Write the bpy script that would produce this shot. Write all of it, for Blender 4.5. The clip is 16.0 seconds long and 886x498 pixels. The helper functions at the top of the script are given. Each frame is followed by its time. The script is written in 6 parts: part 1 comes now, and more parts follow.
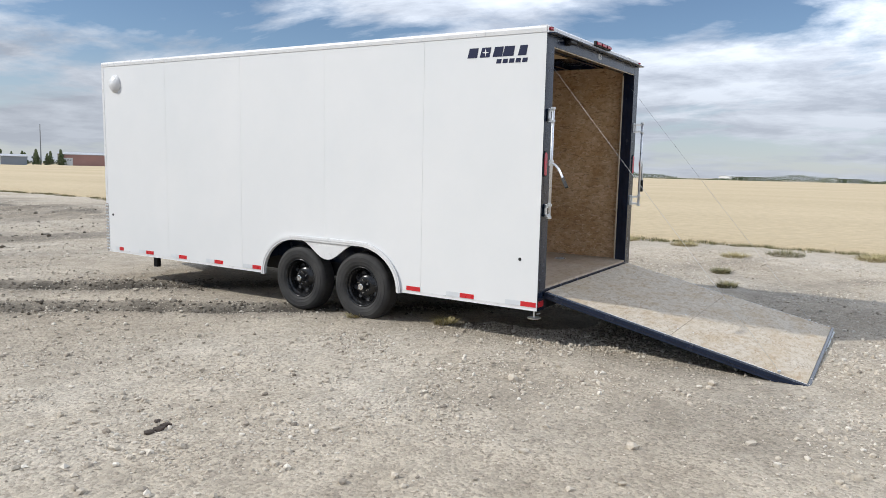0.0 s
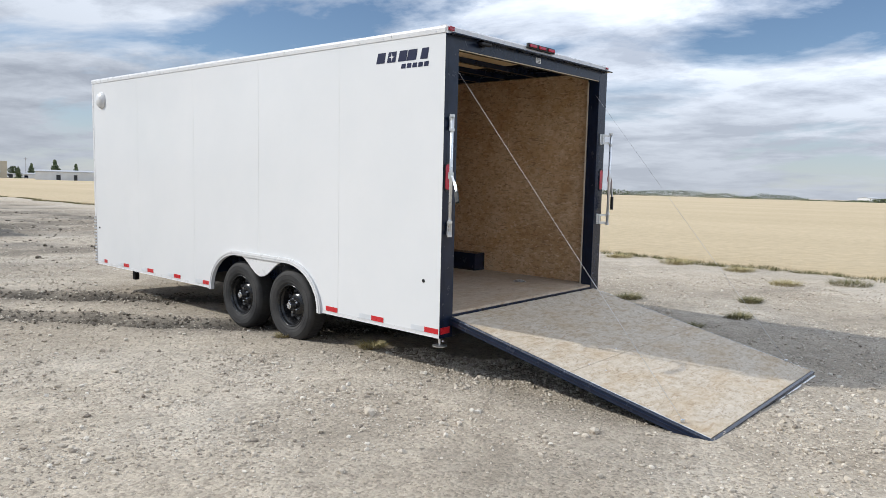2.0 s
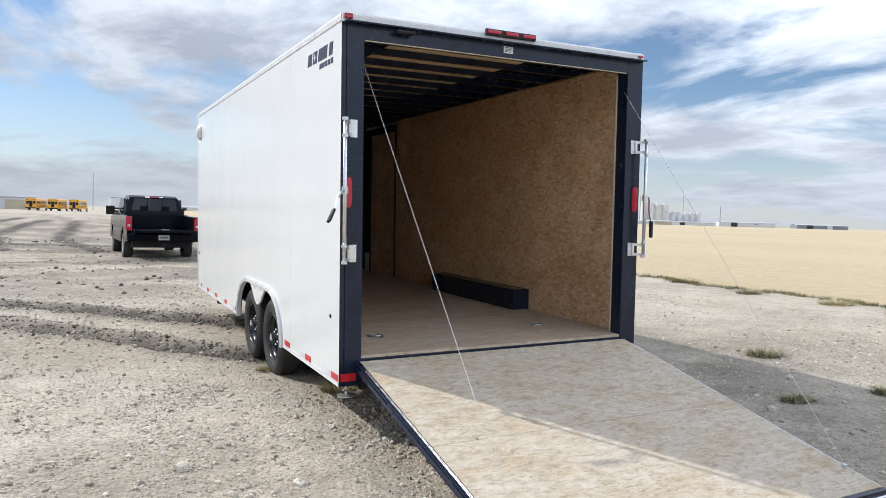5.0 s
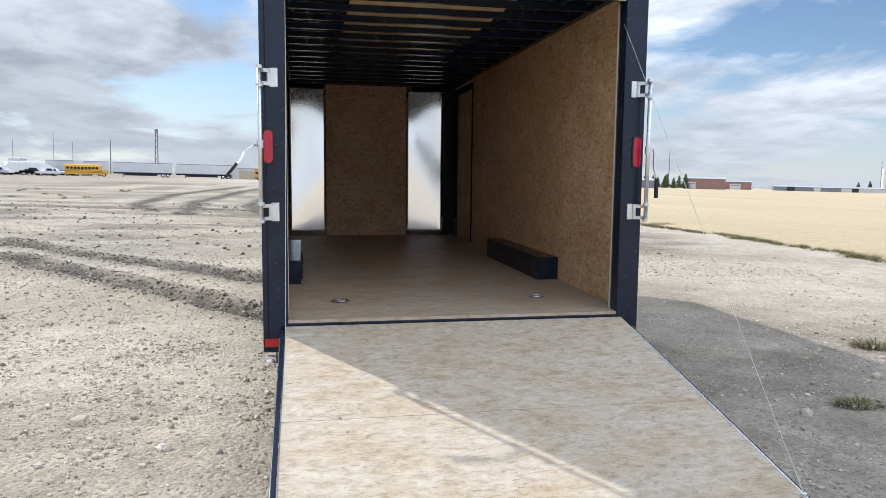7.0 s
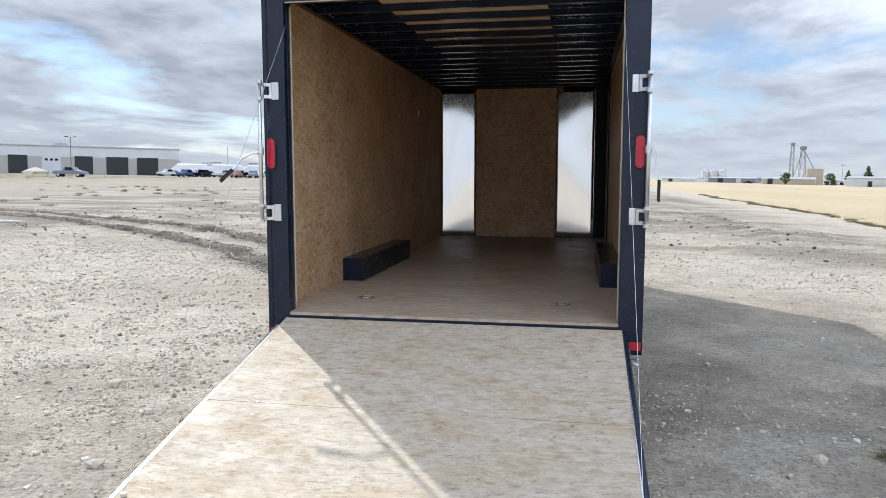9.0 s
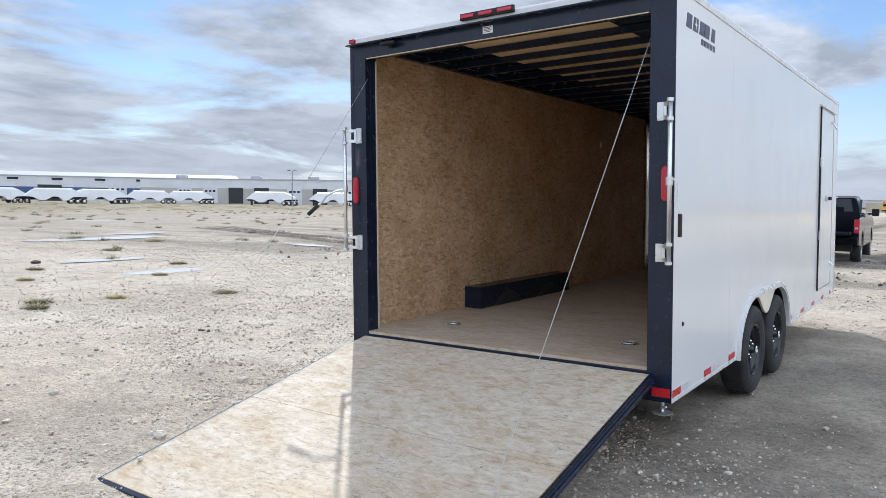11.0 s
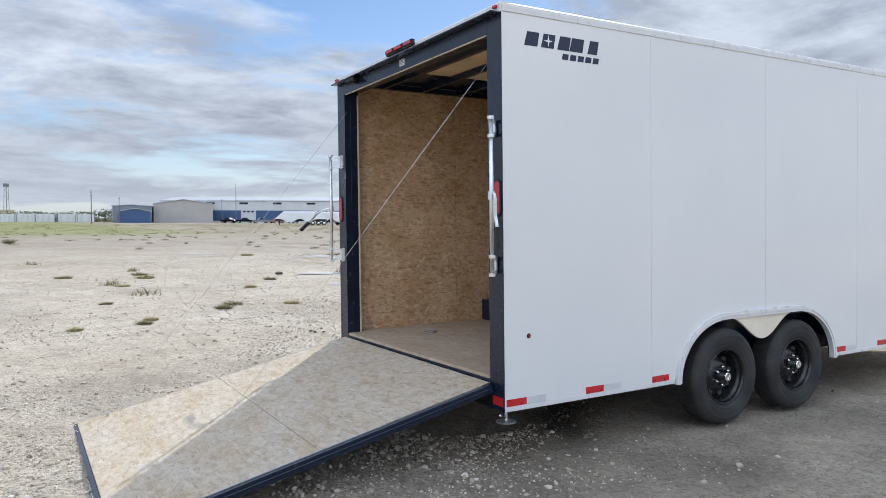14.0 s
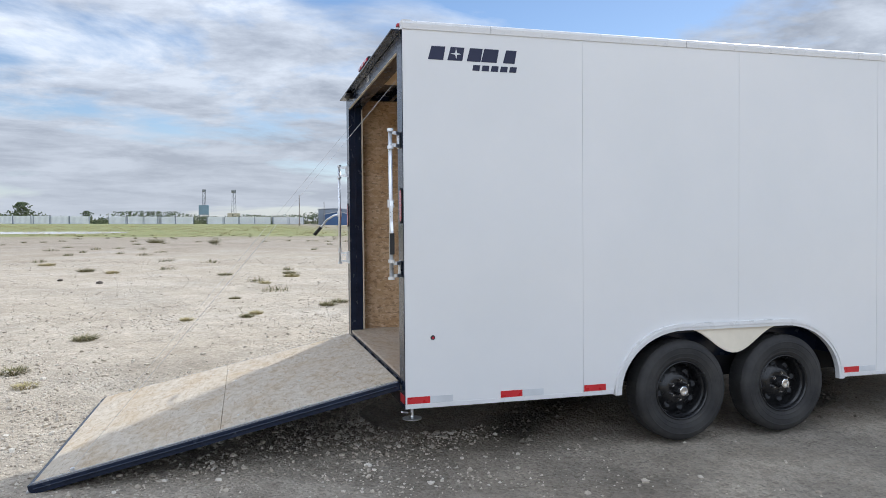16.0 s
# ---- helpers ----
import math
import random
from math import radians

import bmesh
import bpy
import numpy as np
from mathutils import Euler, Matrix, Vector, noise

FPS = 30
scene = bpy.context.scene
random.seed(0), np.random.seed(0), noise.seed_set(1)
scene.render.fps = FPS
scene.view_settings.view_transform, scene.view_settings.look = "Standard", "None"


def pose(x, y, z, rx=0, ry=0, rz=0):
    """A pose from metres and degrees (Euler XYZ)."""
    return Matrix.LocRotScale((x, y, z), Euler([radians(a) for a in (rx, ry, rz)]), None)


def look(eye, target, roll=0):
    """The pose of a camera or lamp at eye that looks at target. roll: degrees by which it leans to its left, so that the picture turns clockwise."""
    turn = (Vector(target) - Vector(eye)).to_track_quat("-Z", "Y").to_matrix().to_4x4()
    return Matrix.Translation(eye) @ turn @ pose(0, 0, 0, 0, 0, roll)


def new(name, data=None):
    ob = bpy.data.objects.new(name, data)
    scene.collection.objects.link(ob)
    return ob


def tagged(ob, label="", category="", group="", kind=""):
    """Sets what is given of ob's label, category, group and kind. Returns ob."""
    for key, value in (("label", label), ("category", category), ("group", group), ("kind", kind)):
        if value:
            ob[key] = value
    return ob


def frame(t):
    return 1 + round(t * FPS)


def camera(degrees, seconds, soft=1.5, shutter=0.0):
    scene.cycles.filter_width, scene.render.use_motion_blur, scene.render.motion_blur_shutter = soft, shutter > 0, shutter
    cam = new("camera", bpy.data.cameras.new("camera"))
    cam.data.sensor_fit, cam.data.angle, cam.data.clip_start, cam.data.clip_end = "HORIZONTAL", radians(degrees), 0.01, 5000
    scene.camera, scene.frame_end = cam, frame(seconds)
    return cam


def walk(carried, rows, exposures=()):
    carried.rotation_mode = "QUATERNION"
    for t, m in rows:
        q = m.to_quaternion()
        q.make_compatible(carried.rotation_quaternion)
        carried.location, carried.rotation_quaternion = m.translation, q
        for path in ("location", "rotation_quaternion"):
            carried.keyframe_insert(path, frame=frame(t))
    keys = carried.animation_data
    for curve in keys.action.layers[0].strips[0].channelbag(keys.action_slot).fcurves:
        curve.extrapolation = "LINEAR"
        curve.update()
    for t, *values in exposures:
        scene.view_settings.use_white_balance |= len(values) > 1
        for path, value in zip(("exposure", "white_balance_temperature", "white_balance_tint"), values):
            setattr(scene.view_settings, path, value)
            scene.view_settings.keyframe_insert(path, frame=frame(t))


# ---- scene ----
cam = camera(63.0, 16.0, soft=0.85)

PATH = [
    (0, (-7.215, -2.677, 1.568), (-5.528, -1.625, 1.355), 1.4),
    (0.5, (-6.862, -2.986, 1.590), (-5.229, -1.847, 1.399), 1.6),
    (1, (-6.458, -3.212, 1.547), (-4.854, -2.032, 1.362), 1.6),
    (1.5, (-6.101, -3.514, 1.544), (-4.528, -2.292, 1.364), 1.7),
    (2, (-5.706, -3.853, 1.565), (-4.203, -2.544, 1.397), 1.7),
    (2.5, (-5.241, -4.043, 1.572), (-3.810, -2.650, 1.464), 1.9),
    (3, (-4.771, -4.229, 1.564), (-3.467, -2.714, 1.496), 1.8),
    (3.2, (-4.571, -4.318, 1.538), (-3.321, -2.758, 1.481), 1.8),
    (5.3, (-2.585, -4.663, 1.501), (-1.760, -2.843, 1.389), 1.7),
    (5.5, (-2.364, -4.647, 1.486), (-1.602, -2.802, 1.355), 1.7),
    (6, (-1.861, -4.661, 1.472), (-1.249, -2.765, 1.297), 1.5),
    (6.5, (-1.464, -4.701, 1.474), (-0.962, -2.774, 1.284), 1.4),
    (7, (-1.054, -4.744, 1.476), (-0.675, -2.790, 1.285), 1.5),
    (7.5, (-0.631, -4.813, 1.461), (-0.428, -2.833, 1.267), 1.3),
    (8, (-0.203, -4.885, 1.466), (-0.201, -2.895, 1.270), 1.3),
    (8.5, (0.291, -4.859, 1.494), (0.087, -2.879, 1.293), 1.1),
    (9, (0.843, -4.801, 1.527), (0.480, -2.845, 1.324), 1.1),
    (9.5, (1.311, -4.805, 1.564), (0.798, -2.883, 1.362), 0.9),
    (10, (1.759, -4.719, 1.566), (1.076, -2.850, 1.367), 0.7),
    (10.2, (1.935, -4.619, 1.587), (1.123, -2.801, 1.402), 0.8),
    (12.3, (3.748, -3.753, 1.565), (2.337, -2.338, 1.474), 0.3),
    (12.5, (3.866, -3.631, 1.570), (2.424, -2.248, 1.479), 0.4),
    (13, (4.190, -3.269, 1.574), (2.645, -2.003, 1.486), 0.3),
    (13.5, (4.566, -2.937, 1.589), (2.916, -1.808, 1.505), 0.2),
    (14, (4.889, -2.574, 1.570), (3.168, -1.559, 1.487), 0.2),
    (14.5, (5.161, -2.168, 1.551), (3.351, -1.320, 1.474), 0.2),
    (15, (5.435, -1.787, 1.578), (3.571, -1.066, 1.497), 0.1),
    (15.5, (5.635, -1.367, 1.581), (3.735, -0.748, 1.503), 0.2),
    (16, (5.831, -1.004, 1.603), (3.904, -0.474, 1.525), 0.2),
]
walk(cam, [(t, look(eye, target, roll)) for t, eye, target, roll in PATH], [(0, -0.15, 5950, 10), (3.2, -0.14, 5900, 10), (6, 0.19, 5900, 10), (9.5, 0.2, 5750, 10), (12.5, 0.1, 5700, 10), (16, 0.05, 5800, 10)])

# ---- sky, sun ----
SUN = Vector((-0.68, 0.733, 0.765)).normalized()
world = bpy.data.worlds.new("sky")
scene.world = world
world.use_nodes = True
wt = world.node_tree
wt.nodes.clear()


def wn(kind, **kw):
    n = wt.nodes.new(kind)
    for k, v in kw.items():
        n.inputs[k].default_value = v
    return n


sky = wt.nodes.new("ShaderNodeTexSky")
sky.sky_type, sky.sun_disc = "NISHITA", False
sky.sun_elevation, sky.sun_rotation = math.asin(SUN.z), math.atan2(SUN.x, SUN.y)
sky.altitude, sky.air_density, sky.dust_density = 900, 1.0, 0.3
geo = wt.nodes.new("ShaderNodeTexCoord")
sep = wt.nodes.new("ShaderNodeSeparateXYZ")
wt.links.new(geo.outputs["Generated"], sep.inputs[0])
lift = wt.nodes.new("ShaderNodeMath")
lift.operation, lift.inputs[1].default_value = "MAXIMUM", 0.0
wt.links.new(sep.outputs["Z"], lift.inputs[0])
den = wt.nodes.new("ShaderNodeMath")
den.operation, den.inputs[1].default_value = "ADD", 0.14
wt.links.new(lift.outputs[0], den.inputs[0])
flat = wt.nodes.new("ShaderNodeVectorMath")
flat.operation = "DIVIDE"
comb = wt.nodes.new("ShaderNodeCombineXYZ")
for k in "XYZ":
    wt.links.new(den.outputs[0], comb.inputs[k])
wt.links.new(geo.outputs["Generated"], flat.inputs[0])
wt.links.new(comb.outputs[0], flat.inputs[1])
place = wt.nodes.new("ShaderNodeMapping")
place.inputs["Scale"].default_value = (1.0, 0.8, 0.0)
place.inputs["Location"].default_value = (3.35, 1.2, 0.0)
wt.links.new(flat.outputs[0], place.inputs[0])
big = wn("ShaderNodeTexNoise", Scale=0.78, Detail=9.0, Roughness=0.58, Distortion=0.35)
fine = wn("ShaderNodeTexNoise", Scale=1.9, Detail=7.0, Roughness=0.62, Distortion=0.2)
wt.links.new(place.outputs[0], big.inputs["Vector"])
wt.links.new(place.outputs[0], fine.inputs["Vector"])
cover = wt.nodes.new("ShaderNodeValToRGB")
cover.color_ramp.elements[0].position, cover.color_ramp.elements[1].position = 0.4, 0.5
wt.links.new(big.outputs["Fac"], cover.inputs[0])
shade = wt.nodes.new("ShaderNodeValToRGB")
shade.color_ramp.elements[0].position, shade.color_ramp.elements[1].position = 0.41, 0.62
shade.color_ramp.elements[0].color = (8.2, 8.4, 8.65, 1)
shade.color_ramp.elements[1].color = (4.7, 4.95, 5.4, 1)
wt.links.new(fine.outputs["Fac"], shade.inputs[0])
mixed = wt.nodes.new("ShaderNodeMix")
mixed.data_type = "RGBA"
# the cloud deck breaks up into blue overhead
gap = wt.nodes.new("ShaderNodeMapRange")
gap.inputs["From Min"].default_value, gap.inputs["From Max"].default_value = 0.38, 0.75
gap.inputs["To Min"].default_value, gap.inputs["To Max"].default_value = 1.0, 0.66
wt.links.new(lift.outputs[0], gap.inputs["Value"])
broken = wt.nodes.new("ShaderNodeMath")
broken.operation = "MULTIPLY"
wt.links.new(cover.outputs[0], broken.inputs[0])
wt.links.new(gap.outputs[0], broken.inputs[1])
wt.links.new(broken.outputs[0], mixed.inputs[0])
deep = wt.nodes.new("ShaderNodeVectorMath")
deep.operation, deep.inputs["Scale"].default_value = "SCALE", 1.02
wt.links.new(sky.outputs[0], deep.inputs[0])
wt.links.new(deep.outputs[0], mixed.inputs[6])
# clouds grow brighter towards the zenith, as thin overcast does
rise = wt.nodes.new("ShaderNodeMath")
rise.operation = "MULTIPLY_ADD"
rise.inputs[1].default_value, rise.inputs[2].default_value = 2.05, 0.74
wt.links.new(lift.outputs[0], rise.inputs[0])
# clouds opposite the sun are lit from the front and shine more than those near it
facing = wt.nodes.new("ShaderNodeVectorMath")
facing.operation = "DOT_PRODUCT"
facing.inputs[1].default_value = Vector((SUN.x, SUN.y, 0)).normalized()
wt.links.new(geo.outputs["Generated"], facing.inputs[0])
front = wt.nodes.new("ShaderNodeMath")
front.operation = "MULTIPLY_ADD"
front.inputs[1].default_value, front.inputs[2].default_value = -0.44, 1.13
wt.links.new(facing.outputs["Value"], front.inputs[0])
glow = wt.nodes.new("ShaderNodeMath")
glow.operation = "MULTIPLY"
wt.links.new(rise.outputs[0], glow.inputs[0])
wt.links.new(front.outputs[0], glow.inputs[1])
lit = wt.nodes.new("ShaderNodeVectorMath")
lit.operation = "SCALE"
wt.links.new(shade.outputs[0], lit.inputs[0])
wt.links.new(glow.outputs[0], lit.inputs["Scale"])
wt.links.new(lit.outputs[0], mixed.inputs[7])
# pale haze low over the land
haze = wt.nodes.new("ShaderNodeMapRange")
haze.inputs["From Min"].default_value, haze.inputs["From Max"].default_value = 0.16, 0.0
wt.links.new(lift.outputs[0], haze.inputs["Value"])
veil = wt.nodes.new("ShaderNodeMix")
veil.data_type = "RGBA"
veil.inputs[7].default_value = (6.1, 6.2, 6.35, 1)
thin = wt.nodes.new("ShaderNodeMath")
thin.operation, thin.inputs[1].default_value = "MULTIPLY", 0.75
wt.links.new(haze.outputs[0], thin.inputs[0])
wt.links.new(thin.outputs[0], veil.inputs[0])
wt.links.new(mixed.outputs[2], veil.inputs[6])
back = wn("ShaderNodeBackground", Strength=0.098)
wt.links.new(veil.outputs[2], back.inputs[0])
wt.links.new(back.outputs[0], wt.nodes.new("ShaderNodeOutputWorld").inputs[0])

lamp = bpy.data.lights.new("sun", "SUN")
lamp.energy, lamp.angle, lamp.color = 3.85, radians(0.8), (1.0, 0.93, 0.81)
sun = new("sun", lamp)
sun.matrix_world = look(SUN * 50, (0, 0, 0))

# ---- materials ----


class Mat:
    """A principled material with short ways to add texture nodes."""

    def __init__(self, name, colour=(0.5, 0.5, 0.5), rough=0.5, metal=0.0, **more):
        self.m = bpy.data.materials.new(name)
        self.m.use_nodes = True
        self.t = self.m.node_tree
        self.p = self.t.nodes["Principled BSDF"]
        self.p.inputs["Base Color"].default_value = (*colour, 1)
        self.p.inputs["Roughness"].default_value = rough
        self.p.inputs["Metallic"].default_value = metal
        for k, v in more.items():
            self.p.inputs[k.replace("_", " ")].default_value = v
        self.c = self.t.nodes.new("ShaderNodeTexCoord")

    def node(self, kind, **kw):
        n = self.t.nodes.new(kind)
        for k, v in kw.items():
            n.inputs[k].default_value = v
        return n

    def link(self, a, b):
        self.t.links.new(a, b)

    def mapped(self, scale=(1, 1, 1), turn=(0, 0, 0), source=None):
        n = self.node("ShaderNodeMapping", Scale=scale, Rotation=turn)
        self.link(source or self.c.outputs["Object"], n.inputs[0])
        return n.outputs[0]

    def noise(self, scale, detail=5, rough=0.55, vec=None, distort=0.0):
        n = self.node("ShaderNodeTexNoise", Scale=scale, Detail=detail, Roughness=rough, Distortion=distort)
        self.link(vec or self.c.outputs["Object"], n.inputs["Vector"])
        return n.outputs["Fac"]

    def cells(self, scale, vec=None, out="Color", feature="F1"):
        n = self.node("ShaderNodeTexVoronoi", Scale=scale)
        n.feature = feature
        self.link(vec or self.c.outputs["Object"], n.inputs["Vector"])
        return n.outputs[out]

    def ramp(self, fac, stops):
        n = self.t.nodes.new("ShaderNodeValToRGB")
        e = n.color_ramp.elements
        while len(e) < len(stops):
            e.new(0.5)
        for el, (pos, col) in zip(e, stops):
            el.position = pos
            el.color = (*col, 1) if len(col) == 3 else (col[0], col[0], col[0], 1)
        self.link(fac, n.inputs[0])
        return n.outputs[0]

    def mix(self, fac, a, b, how="MIX"):
        n = self.t.nodes.new("ShaderNodeMix")
        n.data_type, n.blend_type = "RGBA", how
        for i, v in ((0, fac), (6, a), (7, b)):
            if isinstance(v, (int, float)):
                n.inputs[i].default_value = v
            elif isinstance(v, tuple):
                n.inputs[i].default_value = (*v, 1)
            else:
                self.link(v, n.inputs[i])
        return n.outputs[2]

    def maths(self, op, a, b):
        n = self.t.nodes.new("ShaderNodeMath")
        n.operation = op
        for i, v in enumerate((a, b)):
            if isinstance(v, (int, float)):
                n.inputs[i].default_value = v
            else:
                self.link(v, n.inputs[i])
        return n.outputs[0]

    def colour(self, out):
        self.link(out, self.p.inputs["Base Color"])
        return self

    def gloss(self, out):
        self.link(out, self.p.inputs["Roughness"])
        return self

    def bump(self, height, strength=0.3, distance=0.01):
        n = self.node("ShaderNodeBump", Strength=strength, Distance=distance)
        self.link(height, n.inputs["Height"])
        self.link(n.outputs[0], self.p.inputs["Normal"])
        return self


def plain(name, colour, rough=0.5, metal=0.0, vary=0.12, scale=6.0, **more):
    """A coloured surface with light staining and a fine grain."""
    k = Mat(name, colour, rough, metal, **more)
    a = k.noise(scale, 6, 0.6)
    dark = tuple(c * (1 - vary) for c in colour)
    light = tuple(min(1, c * (1 + vary * 0.6)) for c in colour)
    k.colour(k.ramp(a, [(0.3, dark), (0.7, light)]))
    k.gloss(k.ramp(k.noise(scale * 2.3, 4), [(0.3, (max(0.02, rough * 0.8),)), (0.7, (min(1, rough * 1.2),))]))
    return k.m


def white_skin():
    k = Mat("white_aluminium_skin", (0.8, 0.8, 0.8), 0.22)
    k.colour(k.ramp(k.noise(0.9, 6, 0.6), [(0.3, (0.69, 0.7, 0.705)), (0.7, (0.74, 0.74, 0.74))]))
    k.gloss(k.ramp(k.noise(3.0, 5), [(0.3, (0.11,)), (0.75, (0.19,))]))
    k.bump(k.noise(0.9, 2, 0.4, k.mapped((1, 1.4, 0.6))), 0.15, 0.008)
    return k.m


def flakes(name, tones, scale, rough=0.5, bump=0.25, stain=0.25, chips=(0.2, 0.12, 0.065)):
    """Pressed wood flakes; scale: how dense along x, y, z."""
    k = Mat(name, tones[1], rough)
    layers = []
    for i in range(2):
        vec = k.mapped(tuple(s * (1, 1.37)[i] for s in scale), (radians(17 + 40 * i), radians(12 - 30 * i), radians(20 - 45 * i)))
        s = k.t.nodes.new("ShaderNodeSeparateColor")
        k.link(k.cells(1.0, vec), s.inputs[0])
        f = k.maths("ADD", k.maths("MULTIPLY", s.outputs[i], 0.42), k.maths("MULTIPLY", k.noise(1.3, 4, 0.6, vec), 0.62))
        layers.append(k.ramp(f, [(0.2, tones[0]), (0.45, tones[1]), (0.7, tones[2]), (0.92, tones[3])]))
    c = k.mix(k.ramp(k.noise(7, 3), [(0.4, (0.0,)), (0.6, (1.0,))]), layers[0], layers[1])
    c = k.mix(1.0, c, k.ramp(k.noise(0.9, 6, 0.6), [(0.3, (1 - stain,) * 3), (0.7, (1.0, 1.0, 1.0))]), "MULTIPLY")
    c = k.mix(1.0, c, k.ramp(k.noise(3.4, 4, 0.6), [(0.35, (0.86, 0.78, 0.68)), (0.6, (1.0, 1.0, 1.0)), (0.75, (1.06, 1.08, 1.1))]), "MULTIPLY")
    # long thin strands that lie near level, some dark, some pale
    for i, (lean, lo, tone, amount) in enumerate(((0.22, 0.6, chips, 0.6), (-0.3, 0.62, chips, 0.5), (0.05, 0.59, tones[3], 0.5))):
        vec = k.mapped((8 + 3 * i, 8 + 3 * i, 46 - 6 * i), (lean, lean, 0))
        run = k.ramp(k.noise(1.0, 3, 0.6, vec, 0.5), [(lo, (0.0,)), (lo + 0.06, (amount,))])
        c = k.mix(run, c, tone)
    vec = k.mapped(tuple(s * 2.6 for s in scale), (0.2, 0.5, 0.3))
    s = k.t.nodes.new("ShaderNodeSeparateColor")
    k.link(k.cells(1.0, vec), s.inputs[0])
    c = k.mix(k.ramp(s.outputs[2], [(0.955, (0.0,)), (0.98, (0.45,))]), c, chips)
    k.colour(c)
    k.gloss(k.ramp(k.noise(3, 4), [(0.3, (rough * 0.8,)), (0.7, (min(1, rough * 1.25),))]))
    k.bump(k.noise(40, 4), bump, 0.003)
    return k.m


def strands(name, tones, rough=0.7):
    """Board faced with fine wood strands that lie across it, mottled and scuffed."""
    k = Mat(name, tones[1], rough, Specular_IOR_Level=0.3)
    c = k.ramp(k.noise(1.0, 8, 0.72, k.mapped((11, 20, 11)), 0.6), [(0.28, tones[0]), (0.46, tones[1]), (0.6, tones[2]), (0.8, tones[3])])
    warm = k.ramp(k.noise(2.2, 5, 0.6, k.mapped((1, 1.8, 1))), [(0.34, (0.9, 0.83, 0.73)), (0.56, (1.0, 1.0, 1.0))])
    c = k.mix(1.0, c, warm, "MULTIPLY")
    dark = k.ramp(k.noise(1.0, 5, 0.62, k.mapped((22, 80, 22), (0, 0, 0.06)), 0.8), [(0.56, (0.0,)), (0.66, (0.85,))])
    patch = k.ramp(k.noise(3.0, 5, 0.65), [(0.42, (0.15,)), (0.62, (1.0,))])
    c = k.mix(k.maths("MULTIPLY", dark, patch), c, tuple(t * 0.55 for t in tones[0]))
    pale = k.ramp(k.noise(1.0, 5, 0.6, k.mapped((9, 48, 9), (0, 0, -0.08)), 0.6), [(0.6, (0.0,)), (0.74, (0.6,))])
    c = k.mix(pale, c, tones[3])
    for scale, lean, lo in (((4.5, 20, 4.5), 0.1, 0.6), ((7, 30, 7), -0.14, 0.61)):
        flake = k.ramp(k.noise(1.0, 4, 0.65, k.mapped(scale, (0, 0, lean)), 0.7), [(lo, (0.0,)), (lo + 0.05, (0.5,))])
        c = k.mix(flake, c, tuple(u * v for u, v in zip(tones[0], (1.05, 0.92, 0.78))))
    k.colour(c)
    k.gloss(k.ramp(k.noise(4, 5), [(0.3, (rough * 0.75,)), (0.7, (min(1, rough * 1.2),))]))
    k.bump(k.noise(1.0, 6, 0.7, k.mapped((25, 60, 25))), 0.2, 0.002)
    return k.m


